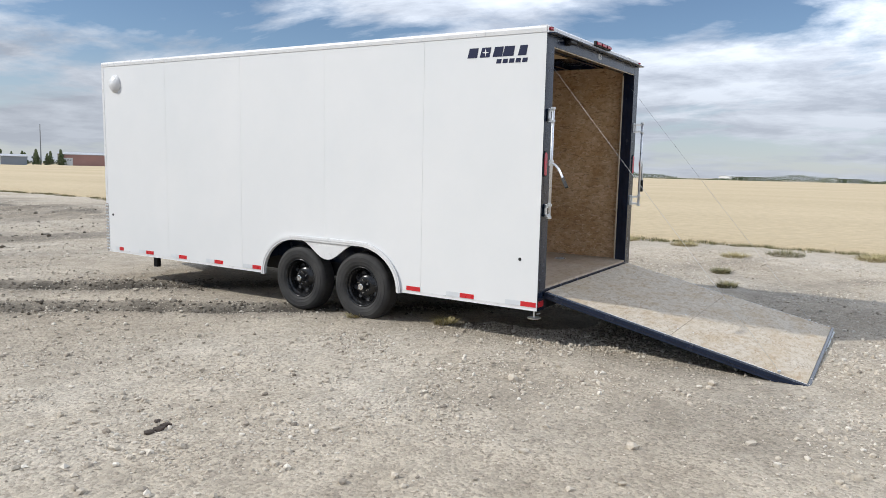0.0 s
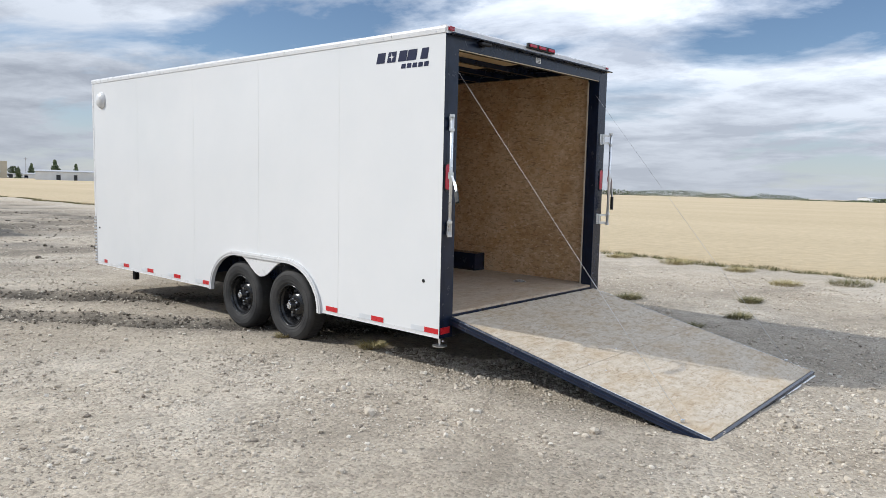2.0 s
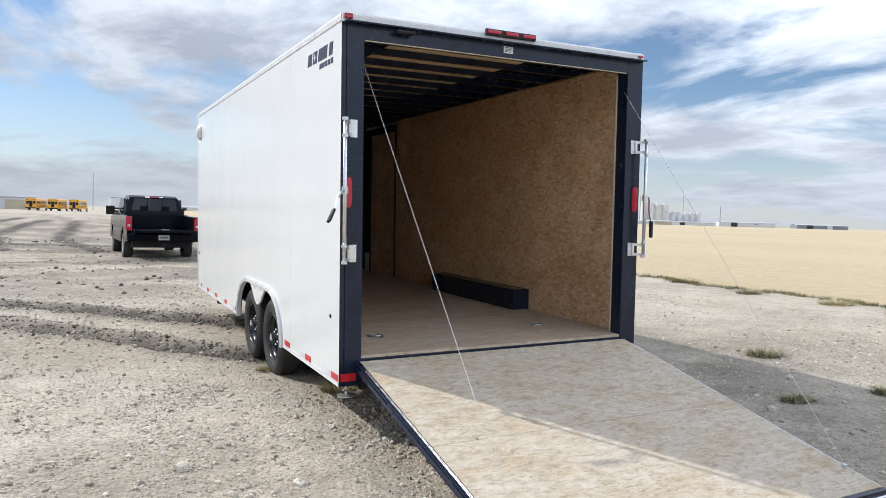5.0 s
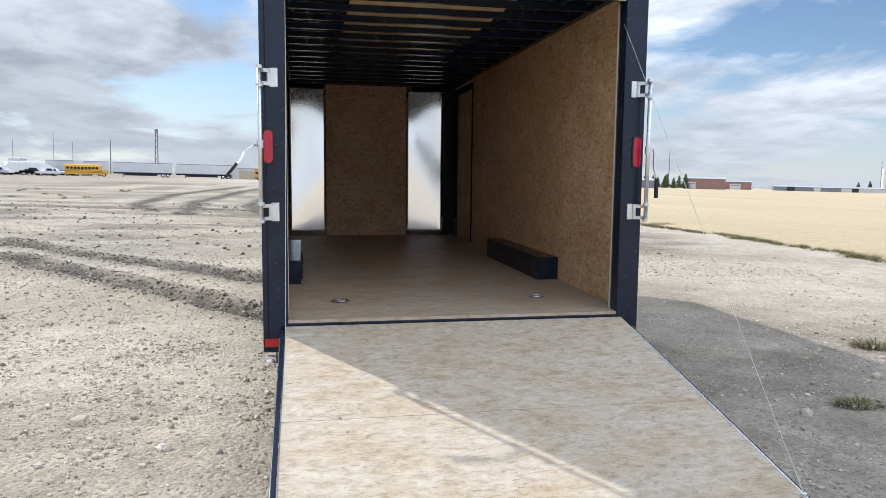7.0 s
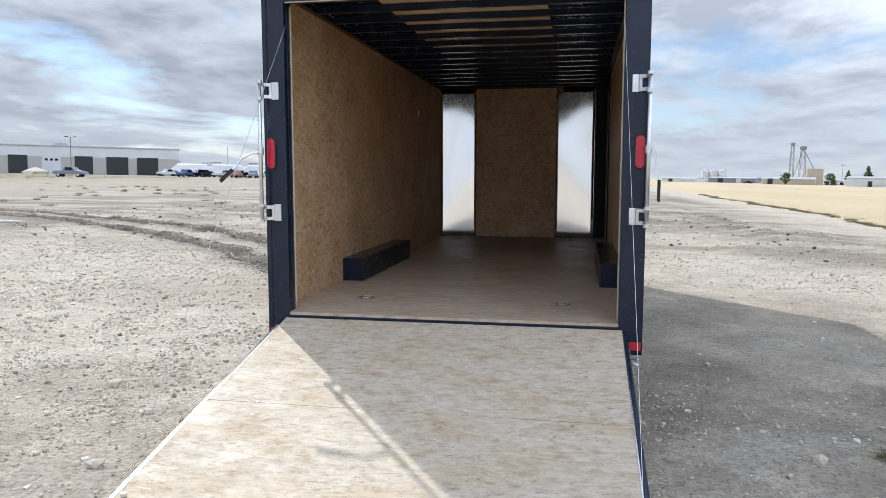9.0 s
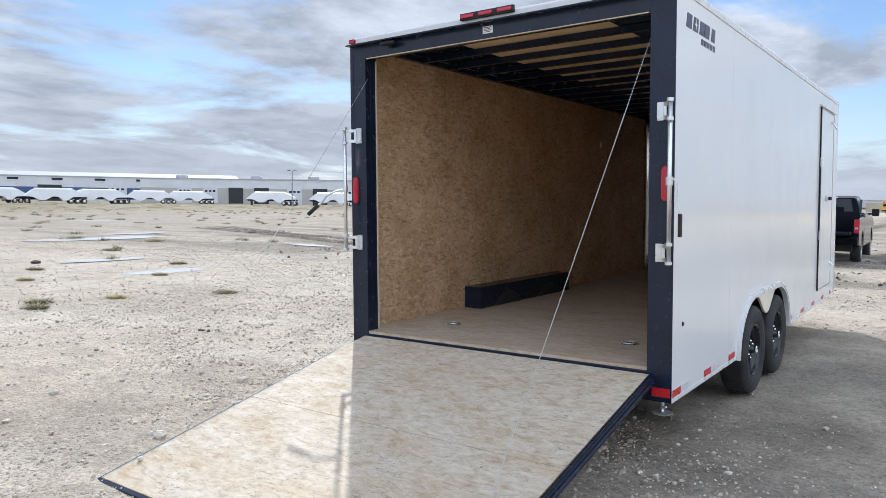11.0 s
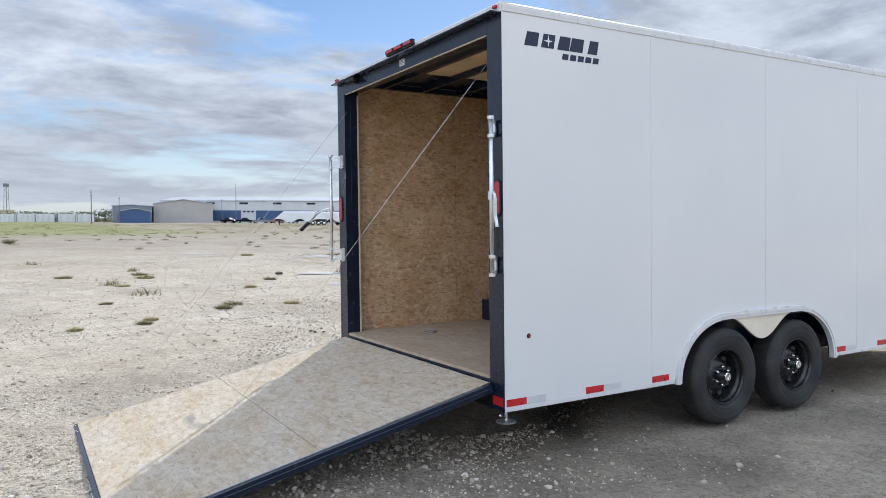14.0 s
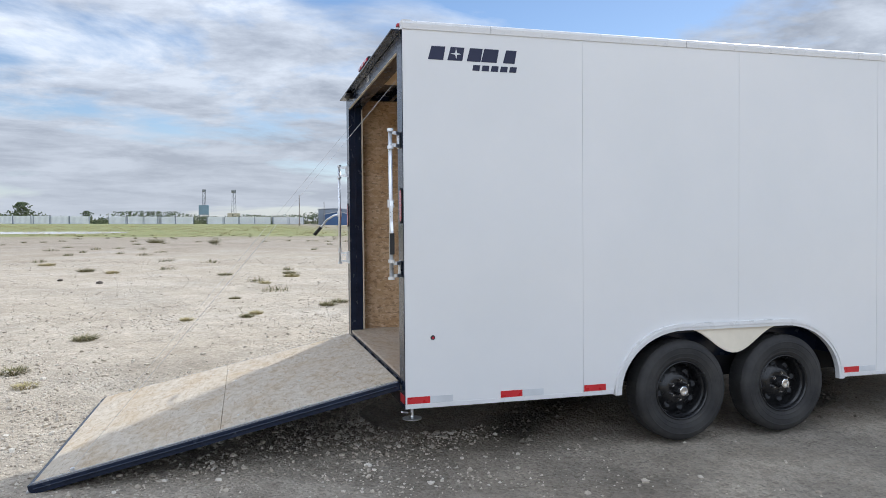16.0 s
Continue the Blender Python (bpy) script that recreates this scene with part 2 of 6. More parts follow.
def ground_mat():
    k = Mat("dry_gravel", (0.3, 0.26, 0.2), 0.93, Specular_IOR_Level=0.2)
    pos = k.c.outputs["Object"]
    base = k.ramp(k.noise(0.35, 6, 0.62), [(0.3, (0.45, 0.39, 0.31)), (0.5, (0.53, 0.47, 0.385)), (0.7, (0.58, 0.53, 0.455))])
    mid = k.ramp(k.noise(2.6, 6, 0.65), [(0.3, (0.78, 0.77, 0.75)), (0.7, (1.08, 1.07, 1.05))])
    c = k.mix(1.0, base, mid, "MULTIPLY")
    s = k.t.nodes.new("ShaderNodeSeparateColor")
    k.link(k.cells(42, pos), s.inputs[0])
    peb = k.ramp(s.outputs[0], [(0.0, (0.4, 0.38, 0.37)), (0.5, (0.95, 0.94, 0.93)), (1.0, (1.35, 1.33, 1.3))])
    c = k.mix(0.35, c, k.mix(1.0, c, peb, "MULTIPLY"))
    s2 = k.t.nodes.new("ShaderNodeSeparateColor")
    k.link(k.cells(13, k.mapped((1, 1, 1), (0.3, 0.2, 0.5))), s2.inputs[0])
    c = k.mix(0.3, c, k.mix(1.0, c, k.ramp(s2.outputs[1], [(0.0, (0.6, 0.58, 0.56)), (0.25, (0.95, 0.95, 0.94)), (1.0, (1.12, 1.11, 1.1))]), "MULTIPLY"))
    # random dark specks, painted for the tiny shadows that stones cast
    for scale, turn, most in ((60, 0.4, 0.55),):
        s3 = k.t.nodes.new("ShaderNodeSeparateColor")
        k.link(k.cells(scale, k.mapped((1, 1, 1), (turn, 0.2, turn))), s3.inputs[0])
        specks = k.maths("MULTIPLY", k.ramp(s3.outputs[2], [(0.1, (most,)), (0.2, (0.0,))]), k.ramp(k.noise(1.3, 5, 0.65), [(0.35, (0.3,)), (0.6, (1.0,))]))
        c = k.mix(specks, c, k.mix(1.0, c, (0.42, 0.4, 0.38), "MULTIPLY"))
    # damp earth turned up in churned patches, and thin grass far out
    darkened = k.ramp(k.noise(0.11, 5, 0.6, k.mapped((1, 2.4, 1))), [(0.54, (0.0,)), (0.66, (0.3,))])
    c = k.mix(darkened, c, k.mix(1.0, c, (0.62, 0.58, 0.53), "MULTIPLY"))
    sx = k.t.nodes.new("ShaderNodeSeparateXYZ")
    k.link(pos, sx.inputs[0])
    west = k.ramp(k.maths("DIVIDE", sx.outputs["X"], -200.0), [(0.24, (0.0,)), (0.42, (1.0,))])
    tuft = k.ramp(k.noise(0.09, 7, 0.68, k.mapped((1.6, 0.7, 1))), [(0.36, (0.0,)), (0.56, (1.0,))])
    c = k.mix(k.maths("MULTIPLY", k.maths("MULTIPLY", west, tuft), 0.5), c, (0.27, 0.25, 0.13))
    # the far yard is darker and greyer
    out = k.ramp(k.maths("DIVIDE", sx.outputs["X"], -100.0), [(0.14, (0.0,)), (0.4, (1.0,))])
    c = k.mix(out, c, k.mix(1.0, c, (0.7, 0.69, 0.69), "MULTIPLY"))
    # grassy verge far to the west, with a ragged edge
    rag = k.maths("MULTIPLY", k.noise(0.07, 6, 0.65, k.mapped((1.0, 0.6, 1))), 26.0)
    vx = k.ramp(k.maths("DIVIDE", k.maths("ADD", sx.outputs["X"], rag), -100.0), [(0.5, (0.0,)), (0.56, (1.0,))])
    vy = k.ramp(k.maths("DIVIDE", k.maths("ADD", sx.outputs["Y"], 60.0), 100.0), [(0.68, (1.0,)), (0.78, (0.0,))])
    turf = k.ramp(k.noise(0.5, 6, 0.7), [(0.32, (0.12, 0.14, 0.05)), (0.5, (0.22, 0.235, 0.09)), (0.68, (0.33, 0.32, 0.14))])
    c = k.mix(k.maths("MULTIPLY", k.maths("MULTIPLY", vx, vy), 0.85), c, turf)
    # dark tint for ruts, turned earth and the shade painted beside the trailer
    soil_and_shade = k.t.nodes.new("ShaderNodeAttribute")
    soil_and_shade.attribute_name = "soil_and_shade"
    c = k.mix(soil_and_shade.outputs["Fac"], c, k.mix(1.0, c, (0.2, 0.202, 0.206), "MULTIPLY"))
    k.colour(c)
    h = k.maths("ADD", k.maths("MULTIPLY", k.cells(42, pos, "Distance"), -0.8), k.maths("MULTIPLY", k.noise(9, 7, 0.75), 2.2))
    k.bump(h, 0.85, 0.014)
    return k.m


def stone_mat():
    k = Mat("gravel_stones", (0.3, 0.27, 0.23), 0.9, Specular_IOR_Level=0.25)
    g = k.t.nodes.new("ShaderNodeNewGeometry")
    c = k.ramp(g.outputs["Random Per Island"], [(0.0, (0.24, 0.205, 0.165)), (0.15, (0.44, 0.383, 0.305)), (0.75, (0.57, 0.505, 0.415)), (1.0, (0.7, 0.65, 0.565))])
    k.colour(k.mix(1.0, c, k.ramp(k.noise(60, 4), [(0.3, (0.8, 0.8, 0.8)), (0.7, (1.1, 1.1, 1.1))]), "MULTIPLY"))
    return k.m


def straw_mat():
    k = Mat("dry_stubble", (0.6, 0.46, 0.25), 0.95, Specular_IOR_Level=0.1)
    a = k.ramp(k.noise(0.05, 6, 0.6, k.mapped((1, 0.35, 1))), [(0.3, (0.49, 0.4, 0.265)), (0.7, (0.59, 0.49, 0.34))])
    b = k.ramp(k.noise(3.0, 6, 0.7), [(0.3, (0.82, 0.81, 0.78)), (0.7, (1.08, 1.07, 1.04))])
    k.colour(k.mix(1.0, a, b, "MULTIPLY"))
    k.bump(k.noise(9, 6, 0.7), 0.7, 0.08)
    return k.m


def island_mat(name, stops, rough=0.8):
    k = Mat(name, stops[0][1], rough, Specular_IOR_Level=0.15)
    g = k.t.nodes.new("ShaderNodeNewGeometry")
    k.colour(k.ramp(g.outputs["Random Per Island"], stops))
    return k.m


def metal_sheet():
    k = Mat("bare_aluminium_sheet", (0.93, 0.93, 0.94), 0.14, 1.0)
    k.gloss(k.ramp(k.noise(2.5, 4), [(0.3, (0.07,)), (0.7, (0.1,))]))
    k.bump(k.noise(2.2, 1, 0.3, k.mapped((1, 1, 0.55))), 0.3, 0.012)
    return k.m


def tyre_mat():
    k = Mat("tyre_rubber", (0.018, 0.018, 0.019), 0.75)
    k.colour(k.ramp(k.noise(5, 6, 0.65), [(0.3, (0.012, 0.012, 0.013)), (0.75, (0.045, 0.043, 0.041))]))
    k.bump(k.noise(60, 3), 0.2, 0.002)
    return k.m


def ribbed_wall(name, colour, scale=3.0):
    k = Mat(name, colour, 0.5)
    w = k.node("ShaderNodeTexWave", Scale=scale, Distortion=0.0)
    k.link(k.c.outputs["Object"], w.inputs["Vector"])
    a = k.ramp(k.noise(0.3, 5), [(0.3, tuple(c * 0.88 for c in colour)), (0.7, colour)])
    k.colour(a)
    k.bump(w.outputs["Fac"], 0.4, 0.05)
    return k.m


WHITE = white_skin()
TRIM = plain("white_trim_paint", (0.68, 0.68, 0.68), 0.3, vary=0.06)
POLISHED = plain("polished_aluminium", (0.82, 0.82, 0.83), 0.22, 1.0, vary=0.06)
GALV = plain("zinc_plated_steel", (0.72, 0.73, 0.74), 0.32, 0.9, vary=0.12, scale=14)
BLACK = plain("navy_black_paint", (0.011, 0.017, 0.036), 0.24, vary=0.3, Specular_IOR_Level=0.35)
BLACKMATT = plain("black_coated_steel", (0.014, 0.014, 0.017), 0.6, vary=0.3, Specular_IOR_Level=0.3)
RIMBLACK = plain("gloss_black_enamel", (0.012, 0.012, 0.013), 0.25, vary=0.3)
RUBBER = plain("black_rubber", (0.014, 0.014, 0.014), 0.7, vary=0.3)
TYRE = tyre_mat()
OSB = flakes("strand_board", ((0.46, 0.285, 0.155), (0.71, 0.48, 0.275), (0.8, 0.58, 0.36), (0.87, 0.7, 0.49)), (21, 21, 30), 0.5)
DECK = strands("plywood_deck", ((0.34, 0.27, 0.2), (0.46, 0.375, 0.285), (0.52, 0.44, 0.345), (0.6, 0.52, 0.42)), 0.55)
RAMP = strands("weathered_ramp_board", ((0.33, 0.255, 0.17), (0.5, 0.425, 0.325), (0.585, 0.515, 0.415), (0.66, 0.6, 0.505)), 0.72)
SEAM = plain("grey_seam_sealant", (0.5, 0.51, 0.52), 0.6)
LUAN = plain("ceiling_plywood", (0.76, 0.56, 0.32), 0.5, vary=0.2, scale=3)
SHEET = metal_sheet()
RED = plain("red_reflective_tape", (0.52, 0.018, 0.024), 0.3, vary=0.1)
SILVER = plain("silver_reflective_tape", (0.6, 0.62, 0.64), 0.35, vary=0.1)
LENS = Mat("red_lamp_lens", (0.42, 0.01, 0.035), 0.15, Coat_Weight=0.3).m
DECAL = plain("navy_decal_vinyl", (0.01, 0.013, 0.045), 0.35, vary=0.1)
WIRE = plain("galvanised_wire_rope", (0.62, 0.62, 0.62), 0.4, 0.7)
PALEWOOD = plain("bare_wood_edge", (0.62, 0.53, 0.4), 0.6)
CREAM = plain("cream_fender_plate", (0.74, 0.68, 0.56), 0.35, vary=0.08)
CLOD = island_mat("dark_earth_clods", [(0.0, (0.08, 0.065, 0.05)), (0.5, (0.14, 0.12, 0.095)), (1.0, (0.26, 0.23, 0.19))], 0.95)
DARKCLOD = plain("damp_dark_earth", (0.06, 0.045, 0.035), 0.95, vary=0.3, scale=30)
GROUND, STONES, STRAW = ground_mat(), stone_mat(), straw_mat()
WEED = island_mat("dry_weed_blades", [(0.0, (0.24, 0.2, 0.09)), (0.5, (0.36, 0.31, 0.15)), (1.0, (0.5, 0.43, 0.25))])
GREENWEED = island_mat("green_weed_blades", [(0.0, (0.07, 0.075, 0.035)), (0.5, (0.16, 0.155, 0.07)), (0.85, (0.3, 0.25, 0.14)), (1.0, (0.42, 0.35, 0.22))])
STALK = island_mat("straw_blades", [(0.0, (0.5, 0.4, 0.24)), (1.0, (0.72, 0.6, 0.4))])
# leaf tones lightened so that their colour carries the distance haze
LEAF = island_mat("tree_leaves", [(0.0, (0.05, 0.07, 0.035)), (0.6, (0.1, 0.125, 0.065)), (1.0, (0.17, 0.19, 0.1))])
BARK = plain("bark", (0.12, 0.09, 0.065), 0.9, vary=0.3)
NAVYCAR = plain("dark_navy_car_paint", (0.003, 0.004, 0.009), 0.12, vary=0.15, Specular_IOR_Level=0.1)
GLASS = Mat("tinted_glass", (0.008, 0.014, 0.03), 0.05).m
CHROME = plain("bright_chrome", (0.8, 0.8, 0.8), 0.12, 1.0, vary=0.05)
YELLOW = plain("school_bus_yellow", (0.72, 0.38, 0.03), 0.4)
HOPPERW = plain("white_hopper_paint", (0.82, 0.83, 0.84), 0.4, vary=0.06, scale=0.6)
SEMI = plain("white_semi_trailer_paint", (0.62, 0.635, 0.66), 0.45, vary=0.08, scale=0.6)
BEIGEW = ribbed_wall("beige_ribbed_cladding", (0.48, 0.46, 0.43))
WHITEW = ribbed_wall("white_ribbed_cladding", (0.68, 0.69, 0.7))
BLUEW = ribbed_wall("blue_ribbed_cladding", (0.055, 0.11, 0.24))
TEALW = ribbed_wall("faded_teal_steel", (0.2, 0.29, 0.36))
GREYW = ribbed_wall("grey_ribbed_cladding", (0.22, 0.25, 0.3))
TANW = ribbed_wall("tan_ribbed_cladding", (0.5, 0.44, 0.33))
REDW = ribbed_wall("dull_red_cladding", (0.34, 0.19, 0.17))
ROOFM = plain("grey_metal_roof", (0.42, 0.43, 0.45), 0.5)
DARKDOOR = plain("dark_opening", (0.03, 0.032, 0.036), 0.7)
STEELG = plain("grey_galvanised_steel", (0.22, 0.23, 0.24), 0.5, 0.4)
WOODPOLE = plain("weathered_pole_wood", (0.16, 0.13, 0.1), 0.9)
# pale, fairly smooth surface for the bright streaks on the yard
PUDDLE = Mat("pale_puddle_surface", (0.6, 0.58, 0.55), 0.2).m

# ---- mesh helpers ----


def part(name, bm, material, parent=None, label="", smooth=False):
    """Link a bmesh as one mesh object, under a thing or a part."""
    me = bpy.data.meshes.new(name)
    bmesh.ops.recalc_face_normals(bm, faces=bm.faces)
    if smooth:
        for f in bm.faces:
            f.smooth = True
    bm.to_mesh(me)
    bm.free()
    me.materials.append(material)
    ob = new(name, me)
    if parent:
        ob.parent = parent
    if label:
        ob["label"] = label
    return ob


def thing(name, label, category, m=None, group="", kind=""):
    ob = tagged(new(name), label, category, group, kind)
    ob.empty_display_size = 0.2
    if m:
        ob.matrix_world = m
    return ob


def box(x0, x1, y0, y1, z0, z1, bev=0.0, bm=None):
    """A box, with its edges rounded by bev; added to bm where one is given."""
    b = bmesh.new()
    v = bmesh.ops.create_cube(b, size=1.0)["verts"]
    for p in v:
        p.co = Vector(((x0 + x1) / 2 + p.co.x * (x1 - x0), (y0 + y1) / 2 + p.co.y * (y1 - y0), (z0 + z1) / 2 + p.co.z * (z1 - z0)))
    if bev:
        bmesh.ops.bevel(b, geom=b.edges[:], offset=bev, segments=2, affect="EDGES", profile=0.6)
    return join(bm, b)


def join(bm, b):
    if bm is None:
        return b
    me = bpy.data.meshes.new("joined")
    b.to_mesh(me)
    b.free()
    bm.from_mesh(me)
    bpy.data.meshes.remove(me)
    return bm


def prism(points, axis, a, b, bm=None, bev=0.0):
    """A flat outline (pairs) pushed along an axis from a to b. axis 'x': pairs are y, z; 'y': x, z; 'z': x, y."""
    put = {"x": lambda p, t: (t, p[0], p[1]), "y": lambda p, t: (p[0], t, p[1]), "z": lambda p, t: (p[0], p[1], t)}[axis]
    m = bmesh.new()
    lo = [m.verts.new(put(p, a)) for p in points]
    hi = [m.verts.new(put(p, b)) for p in points]
    n = len(points)
    m.faces.new(lo)
    m.faces.new(hi[::-1])
    for i in range(n):
        m.faces.new((lo[i], hi[i], hi[(i + 1) % n], lo[(i + 1) % n]))
    bmesh.ops.recalc_face_normals(m, faces=m.faces)
    if bev:
        bmesh.ops.bevel(m, geom=m.edges[:], offset=bev, segments=1, affect="EDGES")
    return join(bm, m)


def rod(p, q, r, seg=10, bm=None, r2=None):
    """A round bar from p to q."""
    p, q = Vector(p), Vector(q)
    b = bmesh.new()
    bmesh.ops.create_cone(b, cap_ends=True, segments=seg, radius1=r, radius2=r if r2 is None else r2, depth=(q - p).length)
    b.transform(Matrix.Translation((p + q) / 2) @ (q - p).to_track_quat("Z", "Y").to_matrix().to_4x4())
    return join(bm, b)


def turned(profile, seg=32, axis="x", at=(0, 0, 0), bm=None):
    """A profile of (along, radius) turned round an axis through at."""
    b = bmesh.new()
    rings = []
    for s, r in profile:
        ring = []
        for i in range(seg):
            a = 2 * math.pi * i / seg
            c, d = r * math.cos(a), r * math.sin(a)
            ring.append(b.verts.new({"x": (s, c, d), "y": (c, s, d), "z": (c, d, s)}[axis]))
        rings.append(ring)
    for u, v in zip(rings, rings[1:]):
        for i in range(seg):
            b.faces.new((u[i], u[(i + 1) % seg], v[(i + 1) % seg], v[i]))
    b.transform(Matrix.Translation(at))
    return join(bm, b)


def sweep(path, wide, thick, bm=None):
    """A flat strap along a path; wide and thick in the path's own frame."""
    b = bmesh.new()
    rings = []
    for i, p in enumerate(path):
        p = Vector(p)
        t = (Vector(path[min(i + 1, len(path) - 1)]) - Vector(path[max(i - 1, 0)])).normalized()
        s = Vector((0, 1, 0)) if abs(t.y) < 0.9 else Vector((1, 0, 0))
        n = t.cross(s).normalized()
        s = n.cross(t).normalized()
        rings.append([b.verts.new(p + s * (wide / 2 * u) + n * (thick / 2 * v)) for u, v in ((-1, -1), (1, -1), (1, 1), (-1, 1))])
    for u, v in zip(rings, rings[1:]):
        for i in range(4):
            b.faces.new((u[i], u[(i + 1) % 4], v[(i + 1) % 4], v[i]))
    b.faces.new(rings[0])
    b.faces.new(rings[-1][::-1])
    return join(bm, b)


def mesh_from(name, verts, faces, material, smooth=False):
    me = bpy.data.meshes.new(name)
    n, k = len(faces), faces.shape[1]
    me.vertices.add(len(verts))
    me.vertices.foreach_set("co", np.asarray(verts, dtype=np.float32).ravel())
    me.loops.add(n * k)
    me.loops.foreach_set("vertex_index", np.asarray(faces, dtype=np.int32).ravel())
    me.polygons.add(n)
    me.polygons.foreach_set("loop_start", np.arange(0, n * k, k, dtype=np.int32))
    me.polygons.foreach_set("loop_total", np.full(n, k, dtype=np.int32))
    me.polygons.foreach_set("use_smooth", np.full(n, smooth, dtype=bool))
    me.update(calc_edges=True)
    me.materials.append(material)
    return new(name, me)


rng = np.random.default_rng(5)


def lattice(x, y, seed):
    """Smooth value noise, 0 to 1."""
    table = np.random.default_rng(seed).random((256, 256))
    i, j = np.floor(x).astype(int), np.floor(y).astype(int)
    u, v = x - i, y - j
    u, v = u * u * (3 - 2 * u), v * v * (3 - 2 * v)
    i0, i1, j0, j1 = i % 256, (i + 1) % 256, j % 256, (j + 1) % 256
    return (table[i0, j0] * (1 - u) + table[i1, j0] * u) * (1 - v) + (table[i0, j1] * (1 - u) + table[i1, j1] * u) * v


def octaves(x, y, seed, n=4):
    return sum(lattice(x * 2 ** k, y * 2 ** k, seed + k) / 2 ** k for k in range(n)) / (2 - 2 ** (1 - n)) - 0.5


def near_line(x, y, pts):
    """Distance from a run of points."""
    best = np.full(x.shape, 1e9)
    for (ax, ay), (bx, by) in zip(pts, pts[1:]):
        ll = (bx - ax) ** 2 + (by - ay) ** 2
        t = np.clip(((x - ax) * (bx - ax) + (y - ay) * (by - ay)) / ll, 0, 1)
        best = np.minimum(best, np.hypot(x - ax - t * (bx - ax), y - ay - t * (by - ay)))
    return best


RUTS = [[(-30, 20.5), (-22.8, 17.9), (-16.5, 16.4), (-12.9, 14.9), (-9.8, 13.1), (-7.8, 11.8), (-5.4, 9.3), (-4.3, 8.1), (-3.3, 7.25), (-1.8, 5.75), (-0.6, 4.8), (1.2, 3.2), (3.0, 1.9), (5.6, 0.4), (8.0, -0.4)],
        [(-30, 19), (-18.7, 15.9), (-14.4, 14.2), (-9.2, 10.9), (-5.8, 8.1), (-4.7, 6.8), (-3.0, 4.85), (-1.85, 3.45), (-0.6, 2.1), (0.8, 0.9), (2.1, 0.0), (3.6, -1.1), (6.0, -2.4)],
        [(-6.6, 24), (-8.4, 29.7), (-9.6, 47), (-9.0, 63), (-8.3, 86)], [(-5.2, 22), (-6.4, 34), (-6.3, 48), (-5.5, 80)], [(-2.4, 22), (-3.6, 30.5), (-3.1, 53), (-3.0, 80)],
        [(-14, 27), (-8, 25.5), (-3, 25.8), (4, 25)]]
PUDDLES = [(-23.6, 10.0, 0.8, 2.6), (-26.4, 13.0, 0.5, 1.8), (-27.0, 4.2, 0.35, 1.0), (-14.6, 5.3, 0.3, 1.1), (-11.2, 4.7, 0.35, 1.0), (-43.2, 22.0, 0.8, 4.6),
           (-15.5, 13.0, 1.1, 0.3), (-29.2, 37.4, 0.8, 1.2), (-90.0, -25.0, 9.0, 10.0)]


def height(x, y):
    """The lie of the land: fine lumps by the trailer, churned earth ahead of it, wheel ruts."""
    fade = np.exp(-((x / 60) ** 2 + (y / 60) ** 2))
    z = octaves(x * 0.9, y * 0.9, 11, 4) * 0.035 * fade + octaves(x * 6, y * 6, 23, 3) * 0.014 * fade
    churn = np.clip((y - 7.5) / 5, 0, 1) * np.clip((36 - y) / 10, 0, 1) * np.clip((9.0 - x) / 2.5, 0, 1) * np.clip((x + 22) / 8, 0, 1)
    z += churn * (octaves(x * 0.5, y * 1.1, 41, 5) * 0.16 + np.abs(octaves(x * 2.2, y * 2.2, 47, 3)) * 0.1)
    heap = np.exp(-(((x - 6.0) / 1.6) ** 2 + ((y - 17) / 4.5) ** 2))
    z += heap * (0.16 + octaves(x * 2.5, y * 2.5, 51, 3) * 0.3)
    for i, r in enumerate(RUTS):
        d = near_line(x + octaves(x * 0.7, y * 0.7, 61 + i, 2) * 0.3, y, r)
        w = np.exp(-np.clip(np.minimum(np.hypot(x + 1, y) - 60, 0), 0, 1))
        w = w * np.clip((-0.9 - x) / 0.8, 0.1, 1) * np.clip((30 - y) / 10, 0.12, 1)
        z += (-0.06 * np.exp(-(d / 0.16) ** 2) + 0.045 * np.exp(-((d - 0.34) / 0.14) ** 2) * (1 + octaves(x * 4, y * 4, 71 + i, 2))) * w
    for px, py, a, b in PUDDLES:
        e = ((x - px) / (a * 1.5)) ** 2 + ((y - py) / (b * 1.8)) ** 2
        z = z * (1 - np.exp(-e ** 2)) - 0.012 * np.exp(-e ** 2)
    return z


def spread(lo, hi, step, far, n):
    core = np.arange(lo, hi, step)
    k = np.geomspace(step * 1.6, far, n)
    return np.concatenate([lo - k[::-1], core, hi + k])


gx, gy = spread(-13, 12, 0.085, 3500, 70), spread(-8, 22, 0.095, 3500, 70)
XX, YY = np.meshgrid(gx, gy, indexing="ij")
ZZ = height(XX, YY)
nx, ny = XX.shape
idx = np.arange(nx * ny).reshape(nx, ny)
quads = np.stack([idx[:-1, :-1], idx[1:, :-1], idx[1:, 1:], idx[:-1, 1:]], -1).reshape(-1, 4)
ground = mesh_from("ground", np.stack([XX, YY, ZZ], -1).reshape(-1, 3), quads, GROUND, True)
d1 = np.minimum.reduce([near_line(XX + octaves(XX * 0.7, YY * 0.7, 61 + i, 2) * 0.3, YY, r) for i, r in enumerate(RUTS)])
soil_and_shade = np.exp(-(d1 / np.clip(0.34 + YY * 0.008, 0.34, 0.9)) ** 2) * (1.05 + octaves(XX * 2, YY * 2, 141, 3)) * np.clip(1.0 - (XX - 0.3) * 0.5, 0.35, 1)
